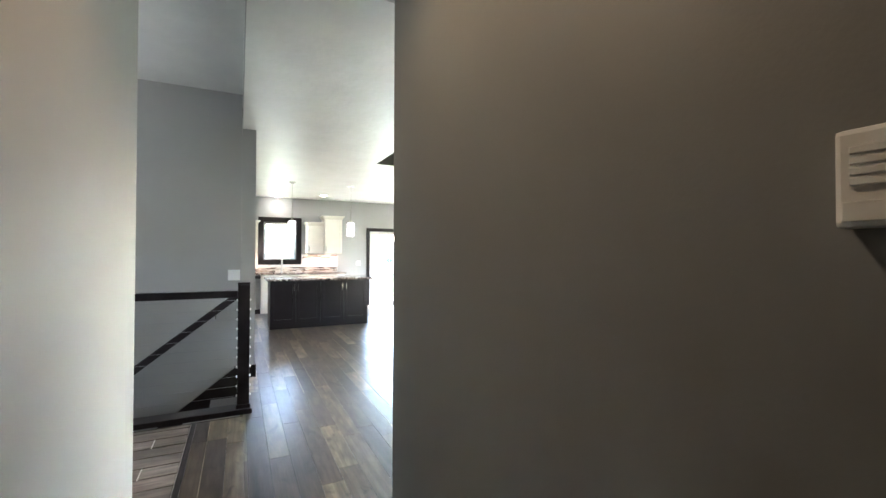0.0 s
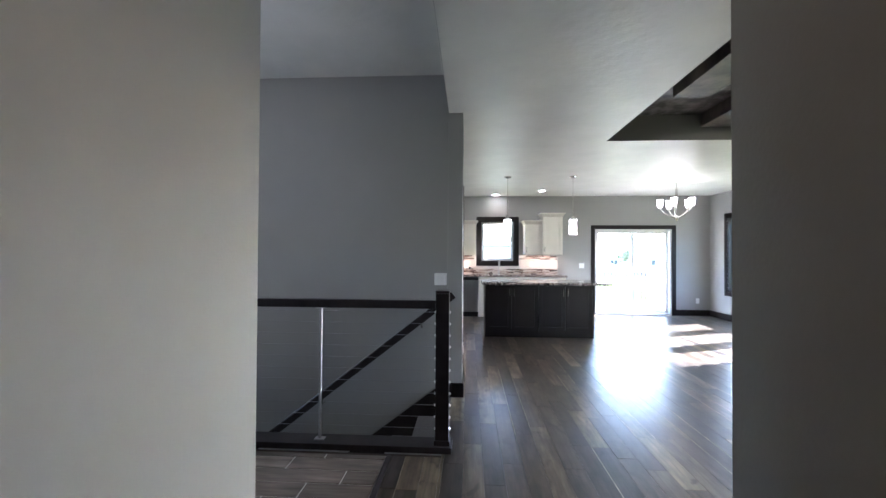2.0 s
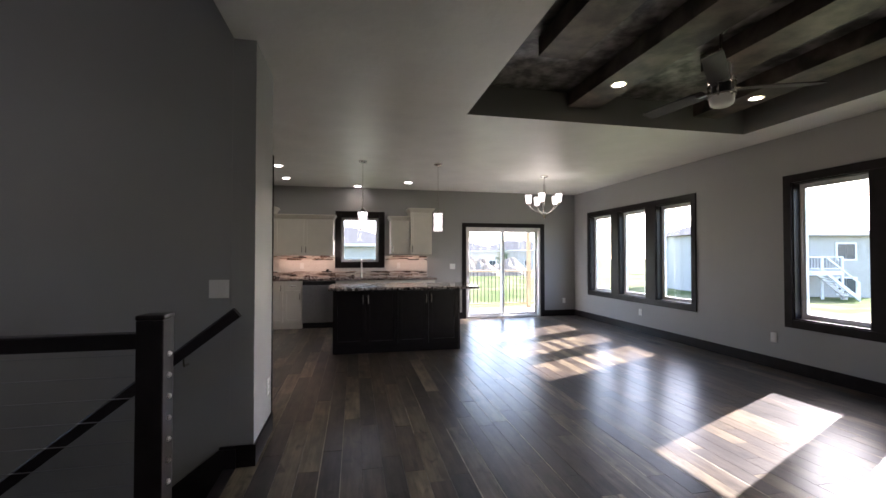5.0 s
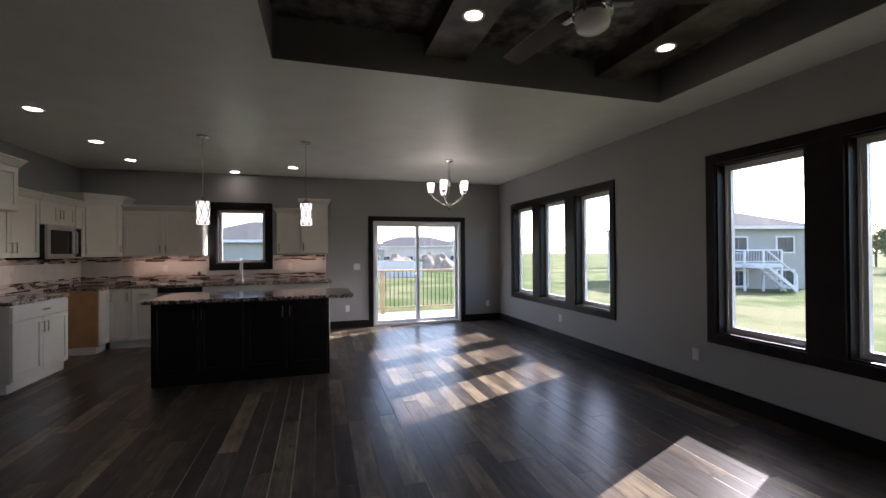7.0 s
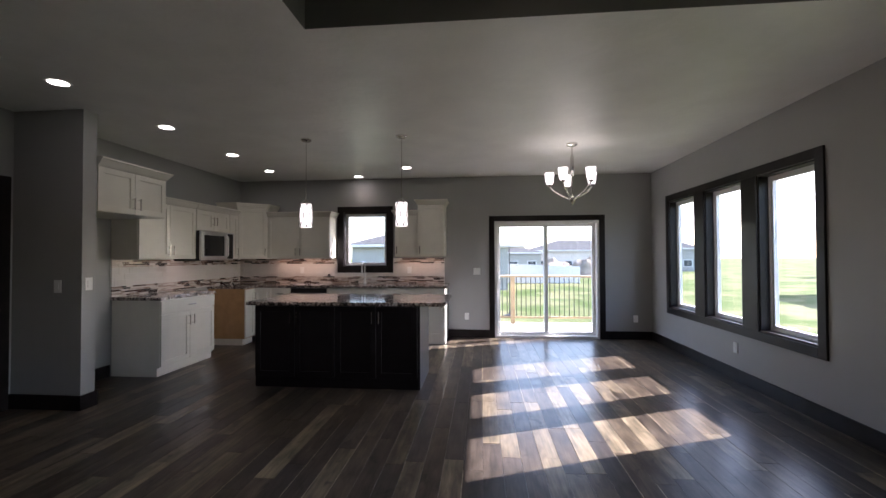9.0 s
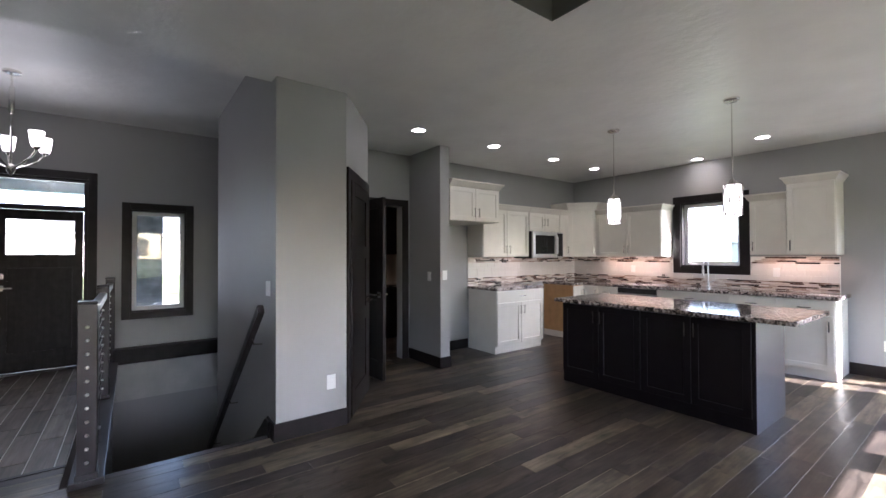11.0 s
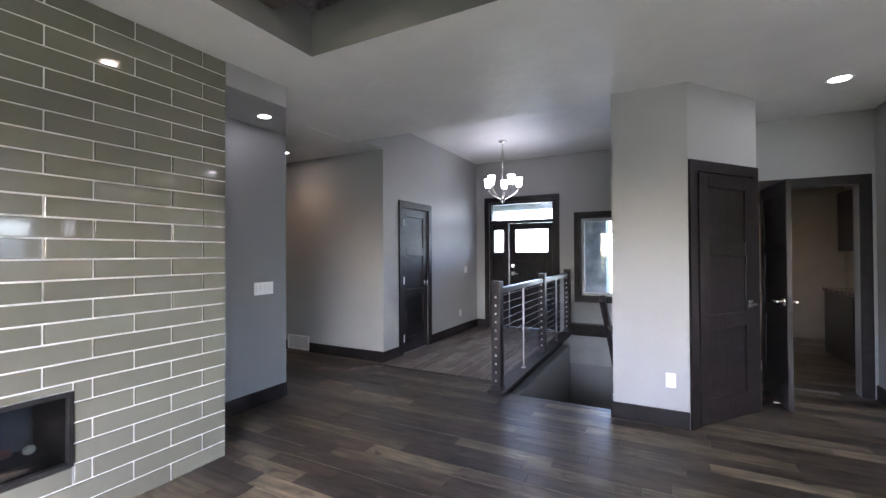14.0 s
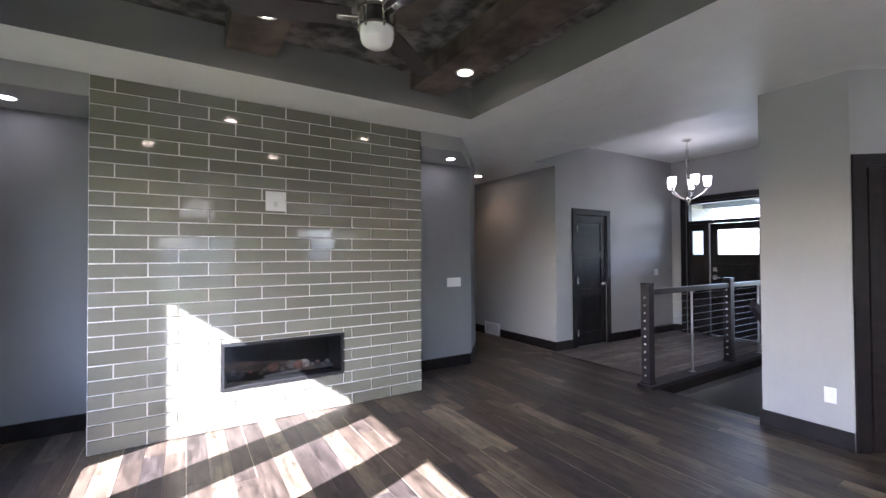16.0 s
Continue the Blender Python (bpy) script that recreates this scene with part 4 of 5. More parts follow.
def chandelier(x, y, top, drop, label, n=5, r=0.25, spin=0.0):
    """Canopy, stem, hub and curved arms, each with an upward glass cup."""
    c = thing("chandelier", (x, y, top), label, "chandelier", "chandeliers")
    part("canopy", lathe(bmesh.new(), [(0.03, -0.035), (0.065, -0.02), (0.065, 0.0)]), CHROME, c, smooth=True)
    zb = -drop
    part("stem", rod(bmesh.new(), (0, 0, -0.03), (0, 0, zb + 0.04), 0.009, 10), CHROME, c)
    part("sleeve", lathe(bmesh.new(), [(0.012, -0.40), (0.022, -0.38), (0.022, -0.16), (0.012, -0.14)], seg=14), CHROME, c, smooth=True)
    part("hub", lathe(bmesh.new(), [(0.006, zb - 0.05), (0.016, zb - 0.03), (0.034, zb), (0.034, zb + 0.035), (0.02, zb + 0.06)], seg=16), CHROME, c, smooth=True)
    for k in range(n):
        a = math.radians(spin + 360 * k / n)
        ux, uy = math.cos(a), math.sin(a)
        arm = [(ux * d, uy * d, z) for d, z in ((0.02, zb + 0.02), (r * 0.45, zb + 0.065), (r * 0.8, zb + 0.125), (r, zb + 0.19))]
        part("arm", tube(bmesh.new(), arm, 0.0085), CHROME, c)
        at = (ux * r, uy * r, zb + 0.19)
        part("cup", lathe(bmesh.new(), [(0.012, 0), (0.03, 0.012), (0.032, 0.03)], at, 14), CHROME, c)
        part("shade", lathe(bmesh.new(), [(0.034, 0.025), (0.046, 0.06), (0.058, 0.17), (0.052, 0.17), (0.04, 0.07)], at, 20), SHADE, c, "lit frosted glass shade", True)
    return c


chandelier(3.96, 8.85, C, 0.70, "satin nickel dining chandelier with five lit glass shades", 5, 0.27, 20)
chandelier(-2.15, 3.23, FC, 0.93, "satin nickel foyer chandelier with five lit glass shades", 5, 0.25, 50)

# ceiling fan
fan = thing("ceiling_fan", (3.38, 4.68, TZ + 0.0), "steel three-blade ceiling fan with frosted bowl", "ceiling fan")
part("canopy", lathe(bmesh.new(), [(0.03, -0.06), (0.065, -0.03), (0.065, 0.0)]), CHROME, fan, smooth=True)
part("rod", rod(bmesh.new(), (0, 0, -0.03), (0, 0, -0.30), 0.012, 12), CHROME, fan)
part("motor_housing", lathe(bmesh.new(), [(0.05, -0.44), (0.052, -0.43), (0.060, -0.30), (0.056, -0.293), (0.012, -0.29)], seg=28), STEEL, fan, "tapered steel housing", True)
part("drum", lathe(bmesh.new(), [(0.066, -0.53), (0.066, -0.445), (0.05, -0.438)], seg=24), BLACK, fan, "black drum", True)
for z in (-0.445, -0.528):
    part("ring", lathe(bmesh.new(), [(0.066, z - 0.005), (0.094, z - 0.006), (0.094, z + 0.006), (0.066, z + 0.005)], seg=28), CHROME, fan, "polished ring", True)
for k in range(6):
    a = math.radians(30 + 60 * k)
    pp = part("post", rod(bmesh.new(), (0.086 * math.cos(a), 0.086 * math.sin(a), -0.545), (0.086 * math.cos(a), 0.086 * math.sin(a), -0.415), 0.006, 8), CHROME, fan)
    part("knob", lathe(bmesh.new(), [(0.004, -0.004), (0.010, 0.0), (0.010, 0.012), (0.004, 0.017)], (0.086 * math.cos(a), 0.086 * math.sin(a), -0.415), 10), CHROME, pp)
part("light_bowl", lathe(bmesh.new(), [(0.012, -0.612), (0.055, -0.605), (0.074, -0.592), (0.081, -0.57), (0.081, -0.535)], seg=28), FROST, fan, "frosted white glass bowl", True)
for k in range(3):
    a = math.radians(100 + 120 * k)
    bm = bmesh.new()
    sec = [(0.12, 0.045), (0.2, 0.06), (0.45, 0.064), (0.64, 0.060), (0.67, 0.05)]
    rings = [[bm.verts.new((d, s * w, -0.475 + s * 0.012 + t)) for s, t in ((-1, 0), (1, 0), (1, 0.008), (-1, 0.008))] for d, w in sec]
    for p, q in zip(rings, rings[1:]):
        for i in range(4):
            bm.faces.new((p[i], p[(i + 1) % 4], q[(i + 1) % 4], q[i]))
    bm.faces.new(rings[0][::-1])
    bm.faces.new(rings[-1])
    bl = part("blade", bm, STAIN, fan)
    bl.rotation_euler.z = a
    bm = boxes((0.08, 0.19, -0.02, 0.02, -0.485, -0.47), bevel=0.004)
    part("blade_iron", bm, CHROME, bl)

# ---- fireplace ----
FX0, FX1, FY = 2.045, 4.77, 2.69
fp = thing("fireplace", (0, 0, 0), "olive-grey glass tile fireplace wall with linear gas firebox", "fireplace", kind="structure")
BX0, BX1, BZ0, BZ1 = 2.89, 3.92, 0.31, 0.695
part("breast", boxes((FX0, BX0, 2.07, FY - 0.012, 0, C), (BX1, FX1, 2.07, FY - 0.012, 0, C), (BX0, BX1, 2.07, FY - 0.012, 0, BZ0), (BX0, BX1, 2.07, FY - 0.012, BZ1, C), (BX0, BX1, 2.07, 2.25, BZ0, BZ1)), GROUT, fp, "pale grout")
part("firebox", boxes((BX0, BX1, 2.25, 2.27, BZ0, BZ1), (BX0, BX0 + 0.02, 2.27, 2.66, BZ0, BZ1), (BX1 - 0.02, BX1, 2.27, 2.66, BZ0, BZ1), (BX0, BX1, 2.27, 2.66, BZ0, BZ0 + 0.02), (BX0, BX1, 2.27, 2.66, BZ1 - 0.02, BZ1)), BLACK, fp, "black steel firebox")
part("surround", jamb(bmesh.new(), "x", 2.64, FY + 0.006, BX0, BX1, BZ0, BZ1, 0.022), BLACK, fp, "black metal surround")
part("burner_tray", boxes((BX0 + 0.05, BX1 - 0.05, 2.36, 2.56, BZ0 + 0.02, BZ0 + 0.05), bevel=0.004), BLACK, fp)
g = part("glass_front", boxes((BX0 + 0.022, BX1 - 0.022, 2.655, 2.659, BZ0 + 0.022, BZ1 - 0.022)), SMOKE, fp, "dark reflective glass")
g.visible_shadow = False
rs = random.Random(8)
PEB = [mat("pale_pebble", (0.5, 0.48, 0.45), 0.6), mat("red_pebble", (0.35, 0.16, 0.12), 0.6), mat("grey_pebble", (0.25, 0.25, 0.26), 0.6)]
for k in range(13):
    r = rs.choice((0.02, 0.028, 0.038, 0.048))
    bm = bmesh.new()
    bmesh.ops.create_icosphere(bm, subdivisions=2, radius=r)
    for v in bm.verts:
        v.co *= 1 + 0.12 * noise.noise(v.co * 40 + Vector((k, 0, 0)))
        v.co.z *= 0.85
    bmesh.ops.translate(bm, verts=bm.verts, vec=(BX0 + 0.1 + k * 0.068 + rs.uniform(-0.02, 0.02), rs.uniform(2.40, 2.54), BZ0 + 0.05 + r * 0.8))
    tagged(new("fire_stone", mesh_of("fire_stone", bm, PEB[k % 3], True)), "rounded ceramic fire stone on the burner tray", "stone", "fire stones")
# cable box high on the tile
pl = thing("cable_box", (3.50, FY + 0.004, 1.90), "white recessed wall box with a cable outlet", "wall box")
part("flange", jamb(bmesh.new(), "x", 0.0, 0.008, -0.085, 0.085, -0.085, 0.085, 0.016), WHITE, pl)
part("back", boxes((-0.07, 0.07, 0.0, 0.002, -0.07, 0.07)), WHITE, pl)
part("socket", boxes((-0.012, 0.016, 0.002, 0.012, -0.045, -0.005), bevel=0.002), STEEL, pl)

# ---- stairs and railing ----
st = thing("staircase", (0, 0, 0), "grey carpeted stairs going down beside the railing", "stairs", kind="structure")
RUN, RISE = 0.25, 0.187
for k in range(12):
    x1 = -0.05 - k * RUN
    part("step", boxes((x1 - RUN - 0.02, x1, 3.955, 4.97, -(k + 1) * RISE - 0.16, -(k + 1) * RISE), bevel=0.008), CARPET, st)
part("nosing", boxes((-0.07, 0.0, 3.955, 4.98, -0.03, 0.001), bevel=0.004), STAIN, st, "dark wooden nosing")
bm = bmesh.new()
v = [bm.verts.new(p) for p in ((0.0, 4.972, 0.12), (-0.10, 4.972, 0.12), (-2.55, 4.972, -1.73), (-2.55, 4.972, -2.2), (-0.05, 4.972, -0.25), (0.0, 4.972, -0.1))]
f = bm.faces.new(v)
e = bmesh.ops.extrude_face_region(bm, geom=[f])
bmesh.ops.translate(bm, verts=[q for q in e["geom"] if isinstance(q, bmesh.types.BMVert)], vec=(0, 0.026, 0))
part("skirt_board", bm, STAIN, st, "dark stair skirt")
# wall handrail
hr = thing("handrail", (0, 0, 0), "dark wooden handrail on metal brackets", "handrail")
bm = bmesh.new()
a, b = Vector((0.02, 4.91, 0.99)), Vector((-2.5, 4.91, -0.97))
way = (b - a).normalized()
up = way.cross(Vector((0, 1, 0))).normalized()
if up.z < 0:
    up = -up
ring = lambda p: [bm.verts.new(p + Vector((0, s, 0)) * 0.024 + up * t * 0.034) for s, t in ((-1, -1), (1, -1), (1, 0.7), (0.6, 1), (-0.6, 1), (-1, 0.7))]
r0, r1 = ring(a), ring(b)
for i in range(6):
    bm.faces.new((r0[i], r0[(i + 1) % 6], r1[(i + 1) % 6], r1[i]))
bm.faces.new(r0[::-1])
bm.faces.new(r1)
part("rail", bm, STAIN, hr)
for s in (0.12, 0.5, 0.88):
    p = a.lerp(b, s)
    part("bracket", tube(bmesh.new(), [(p.x, 4.995, p.z - 0.09), (p.x, 4.93, p.z - 0.085), (p.x, 4.912, p.z - 0.03)], 0.007), CHROME, hr)
# cable railing
RY = 3.92
rail = thing("cable_railing", (0, 0, 0), "dark wooden railing with steel cables along the stairwell", "railing")
NX = (-0.02, -1.78, -3.46)
for x in NX:
    nw = part("newel_post", boxes((x - 0.047, x + 0.047, RY - 0.047, RY + 0.047, 0.03, 1.095), (x - 0.056, x + 0.056, RY - 0.056, RY + 0.056, 0.04, 0.075), bevel=0.004), STAIN, rail)
    part("cap", boxes((x - 0.05, x + 0.05, RY - 0.05, RY + 0.05, 1.095, 1.115), bevel=0.008), STAIN, nw)
    for k in range(11):
        z = 0.14 + k * 0.082
        for s in (1, -1):
            part("cable_fitting", lathe(bmesh.new(), [(0.011, 0), (0.011, 0.005), (0.005, 0.011)], (0, 0, 0), 8), WHITE_METAL, nw).matrix_basis = pose(x + s * 0.047, RY, z, 0, 90 * s, 0)
part("base_board", boxes((-3.54, 0.05, RY - 0.085, RY + 0.085, 0.0, 0.042), bevel=0.004), STAIN, rail)
for x0, x1 in ((NX[0], NX[1]), (NX[1], NX[2])):
    part("top_rail", boxes((x1 + 0.047, x0 - 0.047, RY - 0.03, RY + 0.03, 0.985, 1.045), bevel=0.008), STAIN, rail)
    m = (x0 + x1) / 2
    post = part("steel_post", lathe(bmesh.new(), [(0.011, 0.046), (0.011, 0.985)], (m, RY, 0), 12), STEEL, rail, "thin steel post", True)
    part("foot_plate", boxes((m - 0.035, m + 0.035, RY - 0.025, RY + 0.025, 0.042, 0.048), bevel=0.001), STEEL, post)
    part("head_plate", boxes((m - 0.03, m + 0.03, RY - 0.02, RY + 0.02, 0.978, 0.985)), STEEL, post)
    for k in range(11):
        z = 0.14 + k * 0.082
        part("cable", rod(bmesh.new(), (x0 - 0.047, RY, z), (x1 + 0.047, RY, z), 0.002, 6), CABLE, rail)


# ---- switches, outlets, vents, thermostat ----
def plate(x, y, z, turn, gangs=1, kind="outlet", lab=""):
    """A wall plate whose face looks along -y before the turn."""
    w = 0.046 * gangs + 0.026
    p = thing("wall_" + kind, (x, y, z), lab or ("white wall %s plate" % kind), kind, "wall plates", turn)
    part("plate", boxes((-w / 2, w / 2, -0.006, 0, -0.058, 0.058), bevel=0.002), WHITE, p)
    for g in range(gangs):
        gx = (g - (gangs - 1) / 2) * 0.046
        if kind == "switch":
            part("rocker", boxes((gx - 0.016, gx + 0.016, -0.010, -0.006, -0.033, 0.033), bevel=0.002), WHITE, p)
        else:
            for dz in (-0.02, 0.02):
                part("socket", boxes((gx - 0.014, gx + 0.014, -0.0085, -0.006, dz - 0.013, dz + 0.013), bevel=0.003), WHITE, p)
    return p


plate(2.78, 10.829, 1.125, 0, 2, "switch")
plate(2.605, 10.829, 0.36, 0)
plate(5.38, 10.829, 0.34, 0)
plate(5.649, 8.59, 0.36, -90)
plate(5.649, 6.20, 0.37, -90)
plate(0.101, 5.43, 0.37, 90)
plate(4.771, 2.60, 0.36, 90)
plate(-0.11, 4.999, 1.13, 0, 2, "switch")
plate(1.235, 2.071, 1.075, 180, 4, "switch")
plate(-1.0, 7.169, 1.12, 0, 1, "switch")
plate(-0.764, 7.235, 1.14, 90, 1, "switch")
plate(-3.02, 2.201, 1.10, 180, 2, "switch")
plate(-2.78, 2.201, 0.34, 180)
ob = plate(4.771, 2.42, 0.30, 90)
tagged(ob, "white outlet plate on the side of the fireplace")
plate(-0.30, 10.812, 1.15, 0, 1, "outlet", "white outlet plate on the tiled backsplash")
plate(1.62, 10.812, 1.15, 0, 1, "outlet", "white outlet plate on the tiled backsplash")
bt = thing("air_switch", (0.19, 10.812, 1.06), "small round metal air switch on the backsplash", "switch")
part("button", rod(bmesh.new(), (0, 0, 0), (0, -0.02, 0), 0.016, 14), CHROME, bt)
part("collar", rod(bmesh.new(), (0, 0, 0), (0, -0.006, 0), 0.024, 14), CHROME, bt)
vt = thing("wall_vent", (-0.479, 0.70, 0.02), "white slotted air return grille low on the wall", "vent", turn=90)
part("frame", jamb(bmesh.new(), "x", -0.012, 0, -0.21, 0.21, 0.0, 0.20, 0.018), WHITE, vt)
part("backing", boxes((-0.195, 0.195, -0.004, -0.001, 0.018, 0.182)), BLACK, vt)
for k in range(9):
    part("slat", boxes((-0.192, 0.192, -0.010, -0.004, 0.024 + k * 0.0175, 0.034 + k * 0.0175)), WHITE, vt)
th = thing("thermostat", (0.519, 0.038, 1.438), "white wall thermostat with a small grey display", "thermostat", turn=-90)
part("case", boxes((-0.075, 0.075, -0.027, 0, -0.05, 0.05), bevel=0.006), WHITE, th)
part("display", boxes((-0.022, 0.05, -0.0285, -0.026, -0.006, 0.032)), mat("grey_display", (0.10, 0.115, 0.10), 0.2), th, "grey display")
part("flap", boxes((-0.068, 0.068, -0.0295, -0.026, -0.044, -0.024), bevel=0.001), WHITE, th, "hinged white flap")
for k in range(4):
    part("button", boxes((-0.062, -0.034, -0.030, -0.026, -0.008 + k * 0.0105, -0.0005 + k * 0.0105), bevel=0.001), WHITE, th)
fv = thing("floor_register", (5.28, 7.75, 0.0), "dark metal floor register", "vent")
part("frame", jamb(bmesh.new(), "x", -0.001, 0.001, -0.05, 0.05, 0.0, 0.004, 0.008), BLACK, fv).rotation_euler = (0, 0, 0)
part("grille", boxes((-0.05, 0.05, -0.15, 0.15, 0.0, 0.004), bevel=0.001), BLACK, fv)
# passage furniture seen through the open door
pc = thing("passage_cabinet", (-3.3, 7.9, 0), "dark cabinet with open niche in the passage", "cabinet", turn=0)
part("lower_body", boxes((-0.5, 0.5, -0.5, -0.002, 0, 0.85), bevel=0.003), ISL, pc)
part("upper_body", boxes((-0.5, 0.5, -0.35, -0.002, 1.4, 2.2), bevel=0.003), ISL, pc)
part("counter", boxes((-0.52, 0.52, -0.52, -0.002, 0.85, 0.89), bevel=0.004), GRANITE, pc)
dr = thing("door_far", (-4.755, 6.75, 0), "pale closed door with dark casing at the passage end", "door", turn=90, kind="structure")
part("leaf", boxes((-0.38, 0.38, -0.02, 0, 0.01, 2.03), bevel=0.003), mat("pale_door_paint", (0.5, 0.43, 0.34), 0.5), dr)
part("casing", boxes((-0.47, -0.38, -0.025, 0, 0, 2.12), (0.38, 0.47, -0.025, 0, 0, 2.12), (-0.38, 0.38, -0.025, 0, 2.03, 2.12)), TRIM, dr)

# ---- outdoors ----
GZ = -1.5
bm = bmesh.new()
n = 60
for i in range(n + 1):
    for j in range(n + 1):
        x, y = -1 + 2 * i / n, -1 + 2 * j / n
        x, y = 400 * x * abs(x) ** 1.2, 400 * y * abs(y) ** 1.2
        front = max(0.0, min(1.0, (-3.0 - x) / 4))
        h = GZ + 0.35 * noise.noise(Vector((x * 0.03, y * 0.03, 0))) + front * 1.3
        bm.verts.new((x, y, h if not (-3.6 < x < 6 and -4 < y < 11.15) else -3.0))
bm.verts.ensure_lookup_table()
for i in range(n):
    for j in range(n):
        a = i * (n + 1) + j
        bm.faces.new([bm.verts[k] for k in (a, a + n + 1, a + n + 2, a + 1)])
struct("ground", bm, GRASS, "sunlit green lawn", "lawn")
# deck
dk = thing("deck", (0, 0, 0), "new cedar deck with black balusters", "deck", kind="structure")
for k in range(13):
    part("deck_board", boxes((2.2, 5.7, 11.01 + k * 0.142, 11.145 + k * 0.142, -0.09, -0.05)), DECKM, dk)
part("deck_skirt", boxes((2.2, 5.7, 11.01, 12.84, -0.30, -0.095)), CEDAR, dk)
for x in (2.25, 3.52, 5.34):
    part("post", boxes((x - 0.045, x + 0.045, 12.67, 12.76, GZ - 0.3, 0.93 if x < 5 else 2.9), bevel=0.004), CEDAR, dk)
part("top_rail", boxes((2.2, 5.7, 12.64, 12.79, 0.93, 0.97), bevel=0.004), CEDAR, dk)
part("bottom_rail", boxes((2.2, 5.7, 12.695, 12.735, 0.06, 0.10)), CEDAR, dk)
part("side_rail", boxes((5.6, 5.7, 11.05, 12.64, 0.93, 0.97)), CEDAR, dk)
for k in range(34):
    part("baluster", rod(bmesh.new(), (2.3 + k * 0.1, 12.715, 0.1), (2.3 + k * 0.1, 12.715, 0.93), 0.009, 6), BLACK, dk)
for k in range(15):
    part("baluster", rod(bmesh.new(), (5.65, 11.15 + k * 0.1, 0.0), (5.65, 11.15 + k * 0.1, 0.93), 0.009, 6), BLACK, dk)
# fence
fc = thing("fence", (0, 0, GZ), "long pale board fence across the lawn", "fence")
for k in range(27):
    part("board", boxes((5 + k * 0.28, 5 + k * 0.28 + 0.265, 45.9 + 0.02 * (k % 2), 45.95 + 0.02 * (k % 2), -0.2, 2.15 - 0.012 * k)), FENCE, fc)
part("rail", boxes((5, 12.56, 45.98, 46.05, 1.4, 1.52)), FENCE, fc)


def prism_side(pts, y0, y1):
    """A flat outline in x and z, given depth from y0 to y1."""
    bm = bmesh.new()
    a, b = [[bm.verts.new((x, y, z)) for x, z in pts] for y in (y0, y1)]
    bm.faces.new(a)
    bm.faces.new(b[::-1])
    for i in range(len(pts)):
        j = (i + 1) % len(pts)
        bm.faces.new((a[j], a[i], b[i], b[j]))
    return bm


def house(x, y, turn, w, d, h, wallm, roofm, label, cols, rows, z=GZ, roof_h=2.2, balcony=False, sill=1.5, storey=2.8):
    """A hip-roofed house with windows on its front, which looks along -y before the turn."""
    o = thing("house", (x, y, z), label, "house", "neighbouring houses", turn)
    body = part("wall", boxes((-w / 2, w / 2, 0, d, -0.8, h)), wallm, o)
    bm = bmesh.new()
    e = 0.5
    lo = [bm.verts.new(p) for p in ((-w / 2 - e, -e, h), (w / 2 + e, -e, h), (w / 2 + e, d + e, h), (-w / 2 - e, d + e, h))]
    a, b = bm.verts.new((-w / 2 + d / 2, d / 2, h + roof_h)), bm.verts.new((w / 2 - d / 2, d / 2, h + roof_h))
    for f in ((lo[0], lo[1], b, a), (lo[1], lo[2], b), (lo[2], lo[3], a, b), (lo[3], lo[0], a), tuple(lo[::-1])):
        bm.faces.new(f)
    part("roof", bm, roofm, o)
    part("fascia", boxes((-w / 2 - e, w / 2 + e, -e - 0.03, -e, h - 0.2, h)), FENCE, o)
    for r in range(rows):
        for c in range(cols):
            cx, cz = -w / 2 + (c + 0.5) * w / cols, sill + r * storey
            wn = part("window", jamb(bmesh.new(), "x", -0.06, 0.0, cx - 0.75, cx + 0.75, cz - 0.65, cz + 0.65, 0.12), FENCE, o)
            part("pane", boxes((cx - 0.64, cx - 0.03, -0.03, -0.005, cz - 0.54, cz + 0.54), (cx + 0.03, cx + 0.64, -0.03, -0.005, cz - 0.54, cz + 0.54)), WINDARK, wn)
    if balcony:
        x0, x1 = -2.4, 1.8
        bc = part("balcony", boxes((x0, x1, -1.8, 0, 1.62, 1.85)), FENCE, o, "white balcony with an open stair")
        for k in range(4):
            x = x0 + 0.06 + k * (x1 - x0 - 0.12) / 3
            part("post", boxes((x - 0.06, x + 0.06, -1.78, -1.66, -0.8, 2.85)), FENCE, bc)
        for lo, hi in ((2.76, 2.86), (2.0, 2.07)):
            part("rail", boxes((x0, x1, -1.76, -1.68, lo, hi)), FENCE, bc)
        for k in range(20):
            x = x0 + 0.2 + k * 0.2
            part("baluster", boxes((x - 0.015, x + 0.015, -1.74, -1.71, 2.07, 2.76)), BLACK, bc)
        part("stair_stringer", prism_side([(-0.2, 1.62), (-0.2, 1.85), (1.9, 0.2), (1.9, -0.1)], -2.75, -2.66), FENCE, bc)
        part("stair_stringer", prism_side([(-0.2, 1.62), (-0.2, 1.85), (1.9, 0.2), (1.9, -0.1)], -1.92, -1.83), FENCE, bc)
        part("handrail", prism_side([(-0.2, 2.72), (-0.2, 2.84), (1.9, 1.18), (1.9, 1.06)], -2.75, -2.68), FENCE, bc)
        part("stair_post", boxes((1.82, 1.94, -2.76, -2.64, -0.8, 1.2)), FENCE, bc)
        part("stair_landing", boxes((-1.2, -0.2, -2.75, -1.8, 1.62, 1.85)), FENCE, bc)
        for k in range(8):
            part("tread", boxes((-0.12 + k * 0.25, 0.16 + k * 0.25, -2.66, -1.92, 1.58 - k * 0.2, 1.63 - k * 0.2)), FENCE, bc)
    return o


